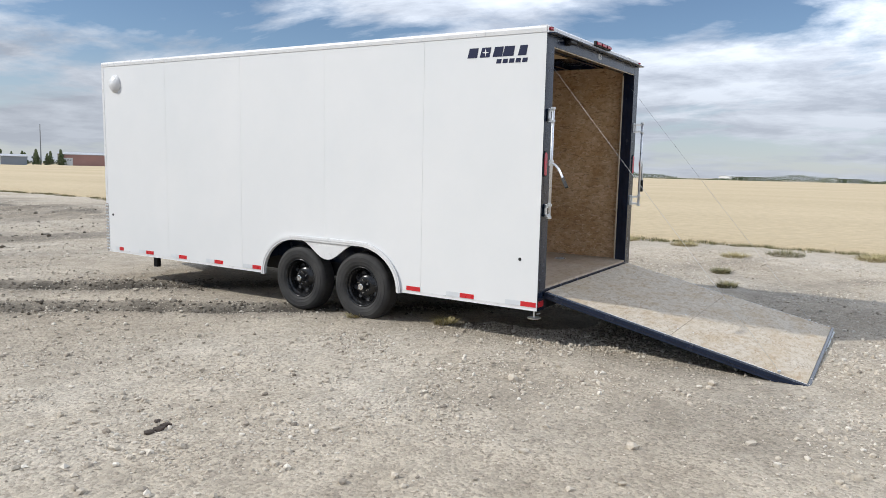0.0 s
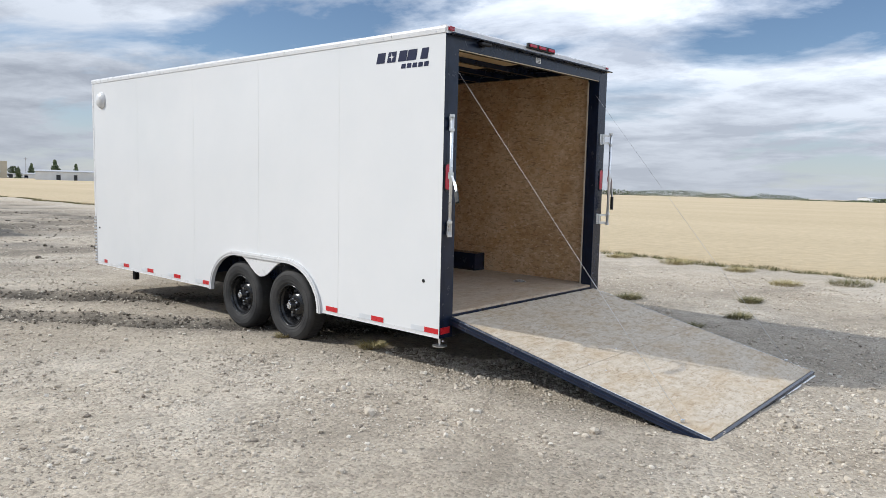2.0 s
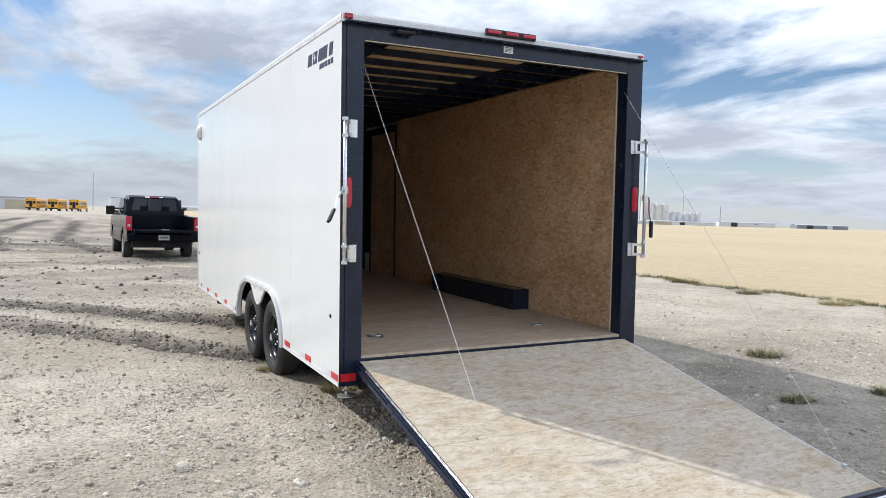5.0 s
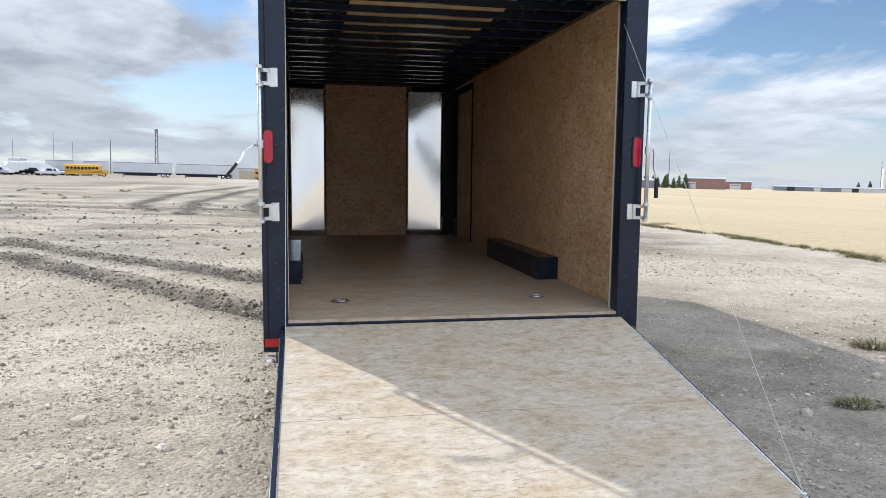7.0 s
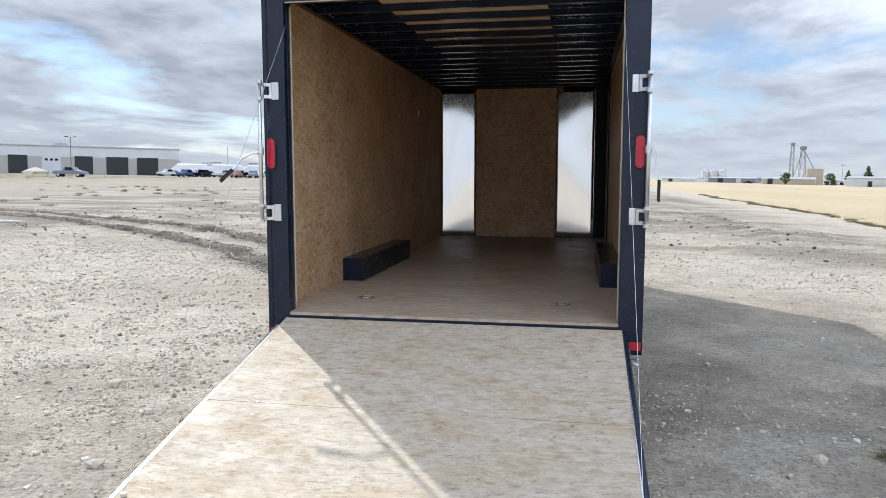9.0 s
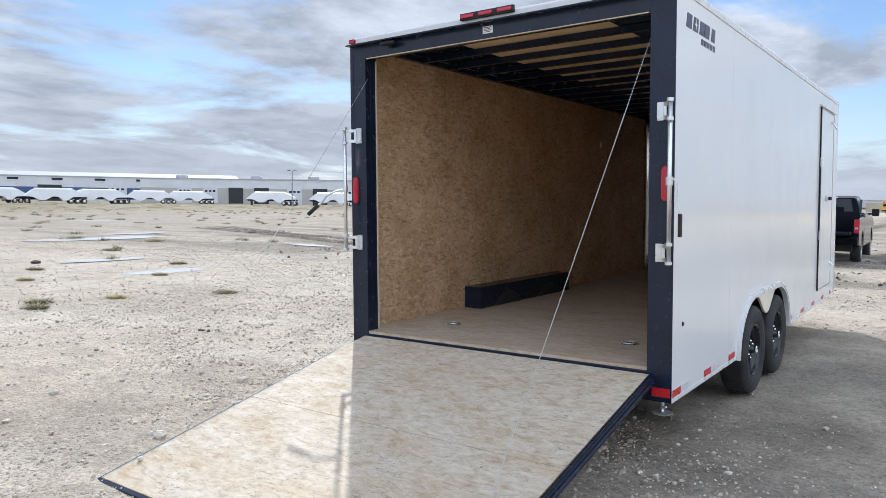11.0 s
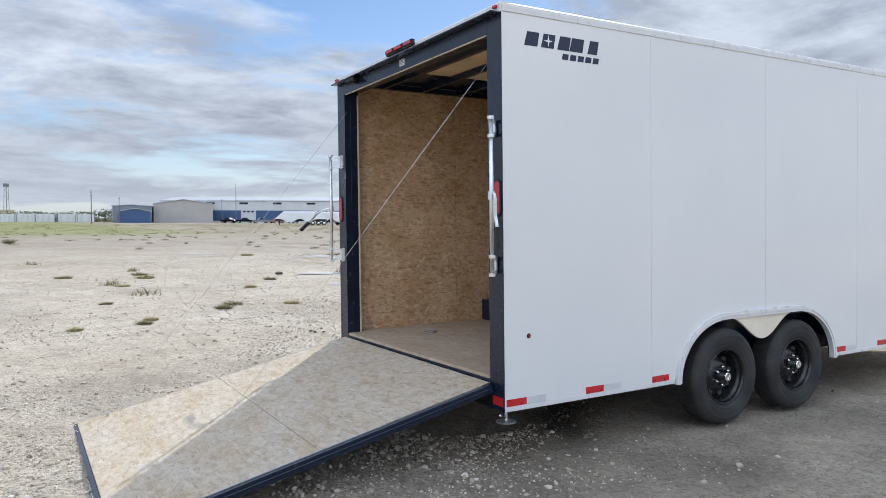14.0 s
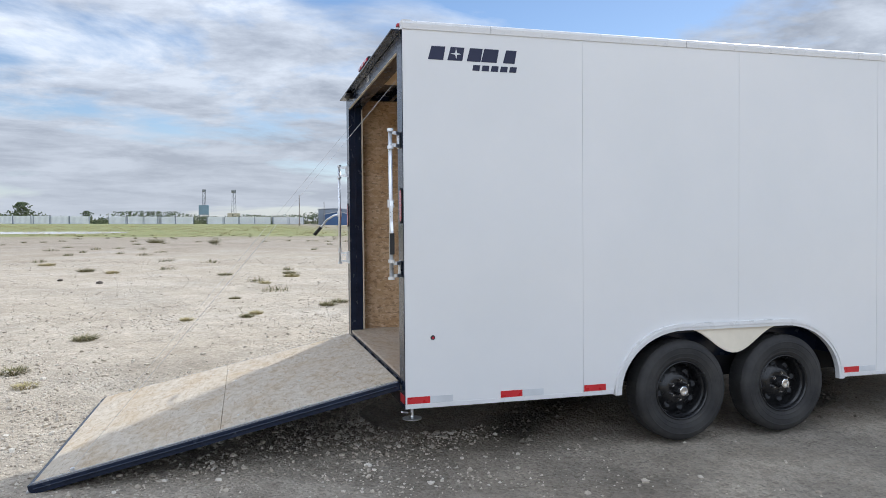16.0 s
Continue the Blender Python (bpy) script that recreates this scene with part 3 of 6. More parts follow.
turned_up = np.clip((YY - 7) / 4, 0, 1) * np.clip((150 - YY) / 50, 0, 1) * np.clip((10.5 - XX) / 2, 0, 1) * np.clip((XX + 40) / 16, 0, 1)
soil_and_shade = np.maximum(soil_and_shade, turned_up * np.clip(octaves(XX * 0.35, YY * 0.9, 151, 5) * 2.2 + 0.34, 0.1, 0.62))
# ragged dark patch that paints shade onto the ground right of the trailer
darkened = np.exp(-(((XX - 2.5 + octaves(XX * 0.6, YY * 0.6, 211, 3) * 2.5) / 3.3) ** 2 + ((YY - 2.0 + octaves(XX * 0.5, YY * 0.5, 221, 3) * 3) / 5.0) ** 2) ** 2)
soil_and_shade = np.maximum(soil_and_shade, darkened * np.clip(0.43 + octaves(XX * 1.6, YY * 1.6, 231, 4) * 0.8, 0.1, 0.9))
wash = np.clip(octaves(XX * 0.5, YY * 0.6, 161, 4) * 1.2, 0, 0.14) * (np.hypot(XX, YY) < 16)
ploughed = np.clip((XX + 1) / 2, 0, 1) * np.clip((8.5 - XX) / 2, 0, 1) * np.clip((YY - 15) / 3, 0, 1) * np.clip((62 - YY) / 20, 0, 1)
soil_and_shade = np.maximum(soil_and_shade, ploughed * np.clip(0.42 + octaves(XX * 1.1, YY * 0.5, 281, 4) * 1.5, 0.1, 0.85))
dirt = np.exp(-(((XX + 2.0 + octaves(XX * 0.8, YY * 0.8, 241, 3) * 1.6) / 1.5) ** 2 + ((YY + 1.2) / 2.0) ** 2) ** 2)
soil_and_shade = np.maximum(soil_and_shade, dirt * np.clip(0.16 + octaves(XX * 2.2, YY * 2.2, 251, 4) * 0.5, 0, 0.4))
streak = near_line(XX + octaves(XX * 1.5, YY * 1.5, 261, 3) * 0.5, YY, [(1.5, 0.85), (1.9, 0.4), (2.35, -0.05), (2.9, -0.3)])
soil_and_shade = np.maximum(soil_and_shade, 0.7 * np.exp(-(streak / 0.24) ** 2) * np.clip(0.8 + octaves(XX * 3, YY * 3, 271, 3), 0, 1))
soil_and_shade = np.clip(np.maximum(soil_and_shade, wash), 0, 1)
at = ground.data.attributes.new("soil_and_shade", "FLOAT", "POINT")
at.data.foreach_set("value", soil_and_shade.astype(np.float32).ravel())
tagged(ground, "pale dry gravel yard with wheel ruts", "ground", kind="structure")

# stubble field beyond the yard, with a ragged near edge
fy = np.concatenate([np.linspace(-90, -10, 60), np.linspace(-9.7, 60, 300), np.geomspace(61, 640, 60)])
edge = 11.0 + np.clip(fy, 0, 400) * 0.035 + octaves(fy * 0.35, fy * 0 + 3, 81, 4) * 1.4
fx = np.concatenate([np.linspace(0, 8, 40), np.geomspace(8.4, 660, 60)])
FX = edge[None, :] + fx[:, None]
FY = np.repeat(fy[None, :], len(fx), 0)
FZ = 0.012 + 0.05 * (1 - np.exp(-fx / 0.5))[:, None] + octaves(FX * 0.8, FY * 0.8, 91, 3) * 0.03
FZ[0, :] = -0.05
idx = np.arange(FX.size).reshape(FX.shape)
quads = np.stack([idx[:-1, :-1], idx[1:, :-1], idx[1:, 1:], idx[:-1, 1:]], -1).reshape(-1, 4)
field = mesh_from("ground_field", np.stack([FX, FY, FZ], -1).reshape(-1, 3), quads, STRAW, True)
tagged(field, "harvested field of dry golden stubble", "field", kind="structure")

# loose stones, each its own small lump
ico = bmesh.new()
bmesh.ops.create_icosphere(ico, subdivisions=1, radius=1.0)
ico.verts.ensure_lookup_table()
IV = np.array([v.co[:] for v in ico.verts])
IF = np.array([[v.index for v in f.verts] for f in ico.faces])
ico.free()
BV, BF = IV, IF


OV = np.array([(1, 0, 0), (0, 1, 0), (-1, 0, 0), (0, -1, 0), (0, 0, 1), (0, 0, -1)]) * 1.1
OF = np.array([(0, 1, 4), (1, 2, 4), (2, 3, 4), (3, 0, 4), (1, 0, 5), (2, 1, 5), (3, 2, 5), (0, 3, 5)])


def lumps(name, xy, size, material, sink=0.35, flatten=(0.45, 0.8), coarse=False):
    n = len(xy)
    IV, IF = (OV, OF) if coarse else (BV, BF)
    v = IV[None] * (1 + rng.uniform(-0.28, 0.28, (n, len(IV), 1)))
    s = size[:, None] * np.stack([np.ones(n), rng.uniform(0.6, 0.95, n), rng.uniform(*flatten, n)], -1)
    v = v * s[:, None, :]
    a = rng.uniform(0, 2 * np.pi, n)
    ca, sa = np.cos(a)[:, None], np.sin(a)[:, None]
    v = np.stack([v[..., 0] * ca - v[..., 1] * sa, v[..., 0] * sa + v[..., 1] * ca, v[..., 2]], -1)
    z = height(xy[:, 0], xy[:, 1]) + s[:, 2] * sink
    v = v + np.stack([xy[:, 0], xy[:, 1], z], -1)[:, None, :]
    f = IF[None] + (np.arange(n) * len(IV))[:, None, None]
    return mesh_from(name, v.reshape(-1, 3), f.reshape(-1, 3), material)


def ring_points(n, lo, hi):
    """Points round the rear of the trailer, thick near the walked arc and thinner outward."""
    a = rng.uniform(radians(-215), radians(35), n)
    r = lo + (hi - lo) * rng.random(n) ** 1.3
    return np.stack([r * np.cos(a), 0.5 + r * np.sin(a)], -1)


xy = np.concatenate([ring_points(105000, 0.6, 9.0), np.stack([rng.uniform(-9, -1.0, 26000), rng.uniform(0, 9, 26000)], -1), np.stack([rng.uniform(1.0, 9, 14000), rng.uniform(-1, 9, 14000)], -1)])
thick = octaves(xy[:, 0] * 0.55, xy[:, 1] * 0.55, 181, 4) + octaves(xy[:, 0] * 2.5, xy[:, 1] * 2.5, 191, 2) * 0.5
xy = xy[rng.random(len(xy)) < np.clip(0.6 + thick * 3.2, 0.12, 1)]
# fewer pale stones where shade is painted right of the trailer
shade_thin = np.exp(-(((xy[:, 0] - 1.8) / 2.7) ** 2 + ((xy[:, 1] - 2.4) / 5.0) ** 2) ** 2)
xy = xy[rng.random(len(xy)) > shade_thin * 0.86]
cut = int(len(xy) * 0.24)
rng.shuffle(xy)
tagged(lumps("fine_gravel", xy[cut:], 0.004 + 0.0085 * rng.random(len(xy) - cut) ** 2.0, STONES, 0.36, (0.5, 0.9), coarse=True), "fine loose grit over the yard", "gravel", kind="stuff")
xy = xy[:cut]
tagged(lumps("gravel", xy, 0.007 + 0.021 * rng.random(len(xy)) ** 3.6, STONES, 0.42, (0.45, 0.8)), "loose pale gravel stones on the yard", "gravel", kind="stuff")
xy = np.stack([rng.uniform(-26, -5, 34000), rng.uniform(-12, 20, 34000)], -1)
tagged(lumps("gravel", xy, 0.007 + 0.02 * rng.random(len(xy)) ** 4, STONES, 0.4, coarse=True), "coarser stones scattered over the yard", "gravel", kind="stuff")
xy = np.stack([rng.uniform(-18, 8, 42000), 6 + 26 * rng.random(42000) ** 1.2], -1)
xy = xy[octaves(xy[:, 0] * 0.4, xy[:, 1] * 0.8, 201, 3) + 0.2 > rng.random(len(xy)) * 0.4]
tagged(lumps("earth_crumbs", xy, 0.008 + 0.02 * rng.random(len(xy)) ** 2.5, STONES, 0.4, coarse=True), "crumbs of churned dry earth", "earth", kind="stuff")
xy = np.stack([rng.uniform(-16, 7, 2500), rng.uniform(9, 32, 2500)], -1)
tagged(lumps("earth_clods", xy, 0.01 + 0.05 * rng.random(len(xy)) ** 4, CLOD), "clods of turned dry earth", "earth", kind="stuff")
run = []
for r in RUTS[:2]:
    for (ax, ay), (bx, by) in zip(r, r[1:]):
        n = int(math.hypot(bx - ax, by - ay) * 300)
        u = rng.random(n)[:, None]
        w = rng.normal(0, 0.13, n) + rng.choice([-0.22, 0.0, 0.05, 0.24], n)
        nrm = np.array([-(by - ay), bx - ax]) / math.hypot(bx - ax, by - ay)
        run.append(np.array([[ax, ay]]) * (1 - u) + np.array([[bx, by]]) * u + w[:, None] * nrm)
xy = np.concatenate(run)
xy = xy[xy[:, 0] < 1.2 - 1.5 * rng.random(len(xy))]
tagged(lumps("rut_clods", xy, 0.006 + 0.02 * rng.random(len(xy)) ** 2.5, CLOD, coarse=True), "dark crumbs of earth along the wheel ruts", "earth", kind="stuff")
for k, (x, y, s) in enumerate([(-2.34, -0.3, 0.055), (-1.55, -1.6, 0.05), (-2.7, -2.05, 0.04), (2.2, -0.66, 0.045), (-2.72, -0.98, 0.035), (-3.6, -1.0, 0.035),
                               (-2.2, -2.4, 0.04), (-4.0, 0.6, 0.035), (2.9, -1.6, 0.04), (3.4, 0.1, 0.05), (-1.9, 0.5, 0.03), (-3.1, 1.9, 0.04), (-3.18, -1.49, 0.05), (-0.3, -3.3, 0.04), (-4.3, -0.6, 0.03)]):
    st = lumps("stone", np.array([[x, y]]), np.array([s]), STONES)
    tagged(st, "pale rounded field stone half sunk in gravel", "stone", group="stones in the yard")
for x, y, s in ((-4.64, 0.92, 0.045), (-4.58, 0.92, 0.04), (-4.52, 0.94, 0.042), (-4.49, 1.05, 0.03), (-14.95, 3.76, 0.13), (-14.9, -5.64, 0.1), (-13.84, -4.5, 0.12)):
    cl = lumps("earth_clod", np.array([[x, y]]), np.array([s]), DARKCLOD, 0.25, (0.4, 0.6))
    tagged(cl, "dark broken clod of damp earth", "clod", group="dark clods in the yard")
for x, y, a, b in PUDDLES:
    n = 40
    ang = np.linspace(0, 2 * np.pi, n, endpoint=False)
    rad = 1 + 0.35 * octaves(np.cos(ang) * 2 + x, np.sin(ang) * 2 + y, 7, 3)
    pb = bmesh.new()
    pb.faces.new([pb.verts.new((x + a * r * math.cos(t), y + b * r * math.sin(t), 0.012 if x < -13 else -0.004)) for t, r in zip(ang, rad)])
    tagged(part("water_puddle", pb, PUDDLE), "shallow pale puddle", "puddle", kind="structure")


def tuft(name, x, y, wide, tall, blades, material, label, group, seed):
    r = np.random.default_rng(seed)
    a = r.uniform(0, 2 * np.pi, blades)
    rad = wide * np.sqrt(r.random(blades)) * 0.5
    base = np.stack([rad * np.cos(a), rad * np.sin(a) * 0.7, np.zeros(blades)], -1)
    out = a + r.normal(0, 0.7, blades)
    ln = tall * r.uniform(0.2, 0.85, blades) * (1.15 - rad / wide)
    lean = r.uniform(0.3, 2.6, blades)
    tip = base + np.stack([np.cos(out) * ln * lean, np.sin(out) * ln * lean, ln * 0.85], -1)
    mid = base * 0.5 + tip * 0.5 + np.stack([np.zeros(blades), np.zeros(blades), ln * 0.14], -1)
    side = np.stack([-np.sin(out), np.cos(out), np.zeros(blades)], -1) * (0.0016 + 0.0026 * r.random(blades))[:, None]
    v = np.stack([base - side, base + side, mid + side * 0.8, mid - side * 0.8, tip + side * 0.15, tip - side * 0.15], 1).reshape(-1, 3)
    f = np.concatenate([np.arange(blades)[:, None] * 6 + np.array([[0, 1, 2, 3]]), np.arange(blades)[:, None] * 6 + np.array([[3, 2, 4, 5]])])
    ob = mesh_from(name, v, f, material)
    ob.location = (x, y, float(height(np.array([x]), np.array([y]))[0]) - 0.004)
    return tagged(ob, label, "weed", group=group)


for k, (x, y, w, h, g) in enumerate([(4.28, 1.1, 0.55, 0.2, 1), (3.8, -0.68, 0.5, 0.16, 1), (5.4, -0.29, 0.5, 0.13, 1), (2.7, -0.52, 0.4, 0.1, 1), (9.9, 1.4, 1.0, 0.2, 0), (8.2, 0.0, 0.9, 0.18, 0),
                                     (9.3, -0.8, 1.3, 0.2, 1), (5.6, -0.25, 0.5, 0.14, 1), (10.2, 2.9, 1.2, 0.22, 0), (9.6, -2.4, 1.2, 0.25, 0), (10.5, 4.5, 1.0, 0.2, 0), (10.4, 6.5, 0.8, 0.2, 1),
                                     (-4.6, -3.05, 0.5, 0.14, 1), (-8.35, 0.79, 0.6, 0.14, 1), (-16.4, 0.3, 0.7, 0.15, 1), (-7.3, 3.28, 0.6, 0.12, 1), (-6.92, -0.82, 0.4, 0.1, 0), (-2.55, -3.32, 0.45, 0.12, 1),
                                     (-1.8, -3.02, 0.35, 0.08, 0), (-6.3, -1.9, 0.35, 0.1, 0), (-9.5, -1.2, 0.4, 0.1, 1), (-11.5, 2.0, 0.5, 0.12, 0), (-13.0, -0.5, 0.5, 0.14, 0), (-1.26, 2.12, 0.26, 0.09, 0), (-0.9, 1.22, 0.34, 0.13, 0),
                                     (1.6, -3.4, 0.35, 0.12, 1), (-12.5, 5.9, 0.6, 0.14, 1), (-10.6, 4.2, 0.5, 0.13, 0), (-4.2, -4.6, 0.4, 0.1, 0), (-18.4, -5.7, 0.8, 0.22, 1), (-21.9, -7.6, 0.9, 0.2, 0), (-17.5, -4.8, 0.6, 0.2, 0), (-16.2, -1.55, 0.7, 0.14, 1), (-15.2, 0.3, 0.7, 0.18, 0), (-47.6, -6.9, 1.8, 0.7, 1), (-46.0, -3.0, 1.0, 0.7, 1),
                                     (-13.3, 3.0, 0.5, 0.14, 1), (-7.8, 0.5, 0.5, 0.14, 1), (-8.0, 1.78, 0.45, 0.12, 0), (-6.5, -0.97, 0.4, 0.1, 1), (-17.6, 7.1, 0.8, 0.15, 1), (-20.8, 10.5, 1.0, 0.25, 0), (-25.6, 5.8, 0.9, 0.2, 0), (-24.3, 9.5, 0.9, 0.2, 1), (11.0, 9.0, 1.0, 0.22, 1), (11.4, 14.0, 1.2, 0.22, 1), (12, 20, 1.4, 0.25, 1)]):
    tuft("weed_clump", x, y, w * 0.8, h * 0.85, int(220 + 420 * w), GREENWEED if g else WEED, "low clump of %s weeds in the gravel" % ("green" if g else "dried"), "weeds in the yard", 100 + k)


def scrub(name, pts, material, label, tall, per, wide):
    """Many small tufts in one mesh."""
    n = len(pts) * per
    c = np.repeat(pts, per, 0)
    a = rng.uniform(0, 2 * np.pi, n)
    r0 = wide * np.sqrt(rng.random(n)) * np.repeat(rng.uniform(0.4, 1.0, len(pts)), per)
    base = np.stack([c[:, 0] + r0 * np.cos(a), c[:, 1] + r0 * np.sin(a), np.zeros(n)], -1)
    base[:, 2] = height(base[:, 0], base[:, 1])
    ln = tall * rng.uniform(0.4, 1.1, n)
    out = rng.uniform(0, 2 * np.pi, n)
    tip = base + np.stack([np.cos(out) * ln * 0.6, np.sin(out) * ln * 0.6, ln], -1)
    side = np.stack([-np.sin(a), np.cos(a), np.zeros(n)], -1) * (0.03 * tall + 0.004)
    v = np.stack([base - side, base + side, tip], 1).reshape(-1, 3)
    ob = mesh_from(name, v, np.arange(n * 3).reshape(-1, 3), material)
    return tagged(ob, label, "weeds", kind="stuff")


pts = np.stack([rng.uniform(-75, -9, 300), rng.uniform(-32, 55, 300)], -1)
pts = pts[(pts[:, 0] < -12) | (pts[:, 1] < 4)]
scrub("scattered_weeds", pts, GREENWEED, "scattered low weeds over the far yard", 0.15, 60, 0.42)
pts = np.stack([rng.uniform(-190, -70, 1500), rng.uniform(-70, 130, 1500)], -1)
scrub("far_grass", pts, WEED, "patchy dry grass at the far edge of the yard", 0.3, 30, 1.6)
ey = np.concatenate([rng.uniform(-9, 60, 9000)])
ex = 11.0 + np.clip(ey, 0, 400) * 0.035 + octaves(ey * 0.35, ey * 0 + 3, 81, 4) * 1.4 + np.abs(rng.normal(0, 3.2, 9000)) - 0.15
sb = scrub("stubble_stalks", np.stack([ex, ey], -1), STALK, "standing dry stubble stalks along the field edge", 0.09, 5, 0.14)
ey = rng.uniform(-9, 75, 1500)
ex = 10.8 + np.clip(ey, 0, 400) * 0.035 + octaves(ey * 0.35, ey * 0 + 3, 81, 4) * 1.4 + rng.normal(0, 0.12, 1500)
keep = octaves(ey * 0.4, ey * 0 + 9, 171, 3) > -0.2
scrub("edge_weeds", np.stack([ex, ey], -1)[keep], GREENWEED, "ragged weeds along the edge of the field", 0.085, 24, 0.2)

# ---- the trailer ----
trailer = thing("enclosed_trailer", "white enclosed cargo trailer with open black rear frame and lowered ramp", "trailer", pose(0, 0, 0, 0.42, -1.03, 0))
W, LEN, ZB, ZT, ZF = 1.295, 6.41, 0.356, 2.866, 0.558
HUBS = (2.048, 2.92)
HZ = 0.362


def arch(rx, rz, n=14):
    """The wheel arch's outline, rear foot to front foot."""
    pts = [(HUBS[0] - rx * math.cos(t), HZ + rz * math.sin(t)) for t in np.linspace(-0.03, math.pi / 2, n)]
    return pts + [(HUBS[1] + rx * math.sin(t), HZ + rz * math.cos(t)) for t in np.linspace(0, math.pi / 2 + 0.03, n)]


ARCH = arch(0.515, 0.44)
for side in (-1, 1):
    SEAMS = (0.0, 1.265, 2.525, 3.79, 5.12 if side < 0 else 5.03, LEN)
    wall = part("side_frame", box(side * 1.2632, side * 1.2645, 0.14, LEN - 0.05, 0.83, ZT - 0.1), BLACKMATT, trailer)
    for a, b in zip(SEAMS, SEAMS[1:]):
        g = 0.001
        low = [(a + g, ZB + 0.03)]
        cut = [p for p in ARCH if a + g < p[0] < b - g and p[1] > ZB + 0.03]
        if cut:
            def edge_z(y):
                best = [p for p in ARCH]
                for p, q in zip(best, best[1:]):
                    if p[0] <= y <= q[0]:
                        return p[1] + (q[1] - p[1]) * (y - p[0]) / max(1e-6, q[0] - p[0])
                return None
            run = []
            za, zb = edge_z(a + g), edge_z(b - g)
            if za is None:
                run += [(a + g, ZB + 0.03), (cut[0][0], ZB + 0.03)]
            else:
                run += [(a + g, za)]
            run += cut
            if zb is None:
                run += [(cut[-1][0], ZB + 0.03), (b - g, ZB + 0.03)]
            else:
                run += [(b - g, zb)]
        else:
            run = [(a + g, ZB + 0.03), (b - g, ZB + 0.03)]
        outline = run + [(b - g, ZT - 0.055), (a + g, ZT - 0.055)]
        part("side_panel", prism(outline, "x", side * (W - 0.03), side * W), WHITE, trailer)
        if b < LEN:
            part("seam_strip", box(side * (W - 0.028), side * (W - 0.0035), b - 0.012, b + 0.012, 0.83 if 1.5 < b < 3.4 else ZB + 0.04, ZT - 0.06), SEAM, trailer)
    # roof edge cap, in lengths with fine joints
    cuts = (0.0, 0.6, 2.08, 3.6, 5.1, LEN)
    for a, b in zip(cuts, cuts[1:]):
        prof = [(side * (W - 0.06), ZT - 0.055), (side * (W + 0.006), ZT - 0.055), (side * (W + 0.008), ZT - 0.02), (side * (W + 0.001), ZT - 0.004), (side * (W - 0.02), ZT + 0.006), (side * (W - 0.06), ZT + 0.008)]
        cap = part("roof_edge_trim", prism(prof, "y", a + 0.002, b - 0.002), TRIM, trailer)
        for y in np.arange(a + 0.1, b, 0.3):
            part("trim_screw", rod((side * (W + 0.006), y, ZT - 0.042), (side * (W + 0.0105), y, ZT - 0.042), 0.005, 6), GALV, cap)
    # bottom rail
    for a, b in ((0.0, HUBS[0] - 0.55), (HUBS[1] + 0.53, LEN)):
        part("bottom_rail", box(side * (W - 0.03), side * (W + 0.003), a, b, ZB, ZB + 0.03, 0.003), TRIM, trailer)
    # wheel arch trim and centre fender plate
    outer, inner = arch(0.545, 0.468), arch(0.498, 0.42)
    trim = part("fender_trim", prism(outer + inner[::-1], "x", side * (W - 0.02), side * (W + 0.022)), TRIM, trailer, "polished white fender trim")
    mid2 = arch(0.53, 0.453)
    part("trim_ridge", prism(mid2 + arch(0.518, 0.442)[::-1], "x", side * (W + 0.02), side * (W + 0.027)), TRIM, trim)
    vy = (HUBS[0] + HUBS[1]) / 2
    plate = [(HUBS[0] + 0.05, HZ + 0.425)]
    for u in np.linspace(0, 1, 22):
        y = HUBS[0] + 0.05 + u * (HUBS[1] - HUBS[0] - 0.1)
        plate.append((y, HZ + 0.425 - 0.185 * math.sin(math.pi * u) ** 2.0 - 0.004))
    plate.append((HUBS[1] - 0.05, HZ + 0.425))
    part("fender_plate", prism(plate, "x", side * (W - 0.012), side * (W + 0.006)), CREAM if side > 0 else TRIM, trailer, "painted plate between the wheels")
    part("wheel_well_liner", box(side * 1.2632, side * 1.2645, 1.48, 3.48, ZF + 0.2, 0.829), BLACKMATT, trailer)
    part("wheel_well_top", prism(arch(0.512, 0.437) + arch(0.5, 0.425)[::-1], "x", side * (W - 0.03), side * (W - 0.02)), BLACKMATT, trailer)
    # conspicuity tape
    tape = ((0.012, 0.165, 0.32), (0.655, 0.81, 0.965), (1.27, 1.435, None), (3.47, 3.62, 3.78), (4.12, 4.27, 4.42), (4.78, 4.93, 5.08), (5.43, 5.58, 5.73), (6.06, 6.15, 6.24))
    for a, b, c in tape:
        part("red_tape", box(side * (W + 0.0005), side * (W + 0.003), a, b, 0.388, 0.432), RED, trailer, "red reflective tape")
        if c:
            part("silver_tape", box(side * (W + 0.0005), side * (W + 0.0028), b, c, 0.388, 0.432), SILVER, trailer, "silver reflective tape")
    for y, z in ((0.187, 0.815),) + (((6.27, 0.86),) if side < 0 else ()):
        g = part("marker_grommet", turned([(0, 0.001), (0.006, 0.003), (0.007, 0.012), (0, 0.016)], 16, "x", (side * W, y, z)) if side > 0 else turned([(0, 0.001), (-0.006, 0.003), (-0.007, 0.012), (0, 0.016)], 16, "x", (side * W, y, z)), RUBBER, trailer)
        part("marker_lens", rod((side * (W + 0.005), y, z), (side * (W + 0.009), y, z), 0.0075, 12), LENS if side > 0 else RUBBER, g)

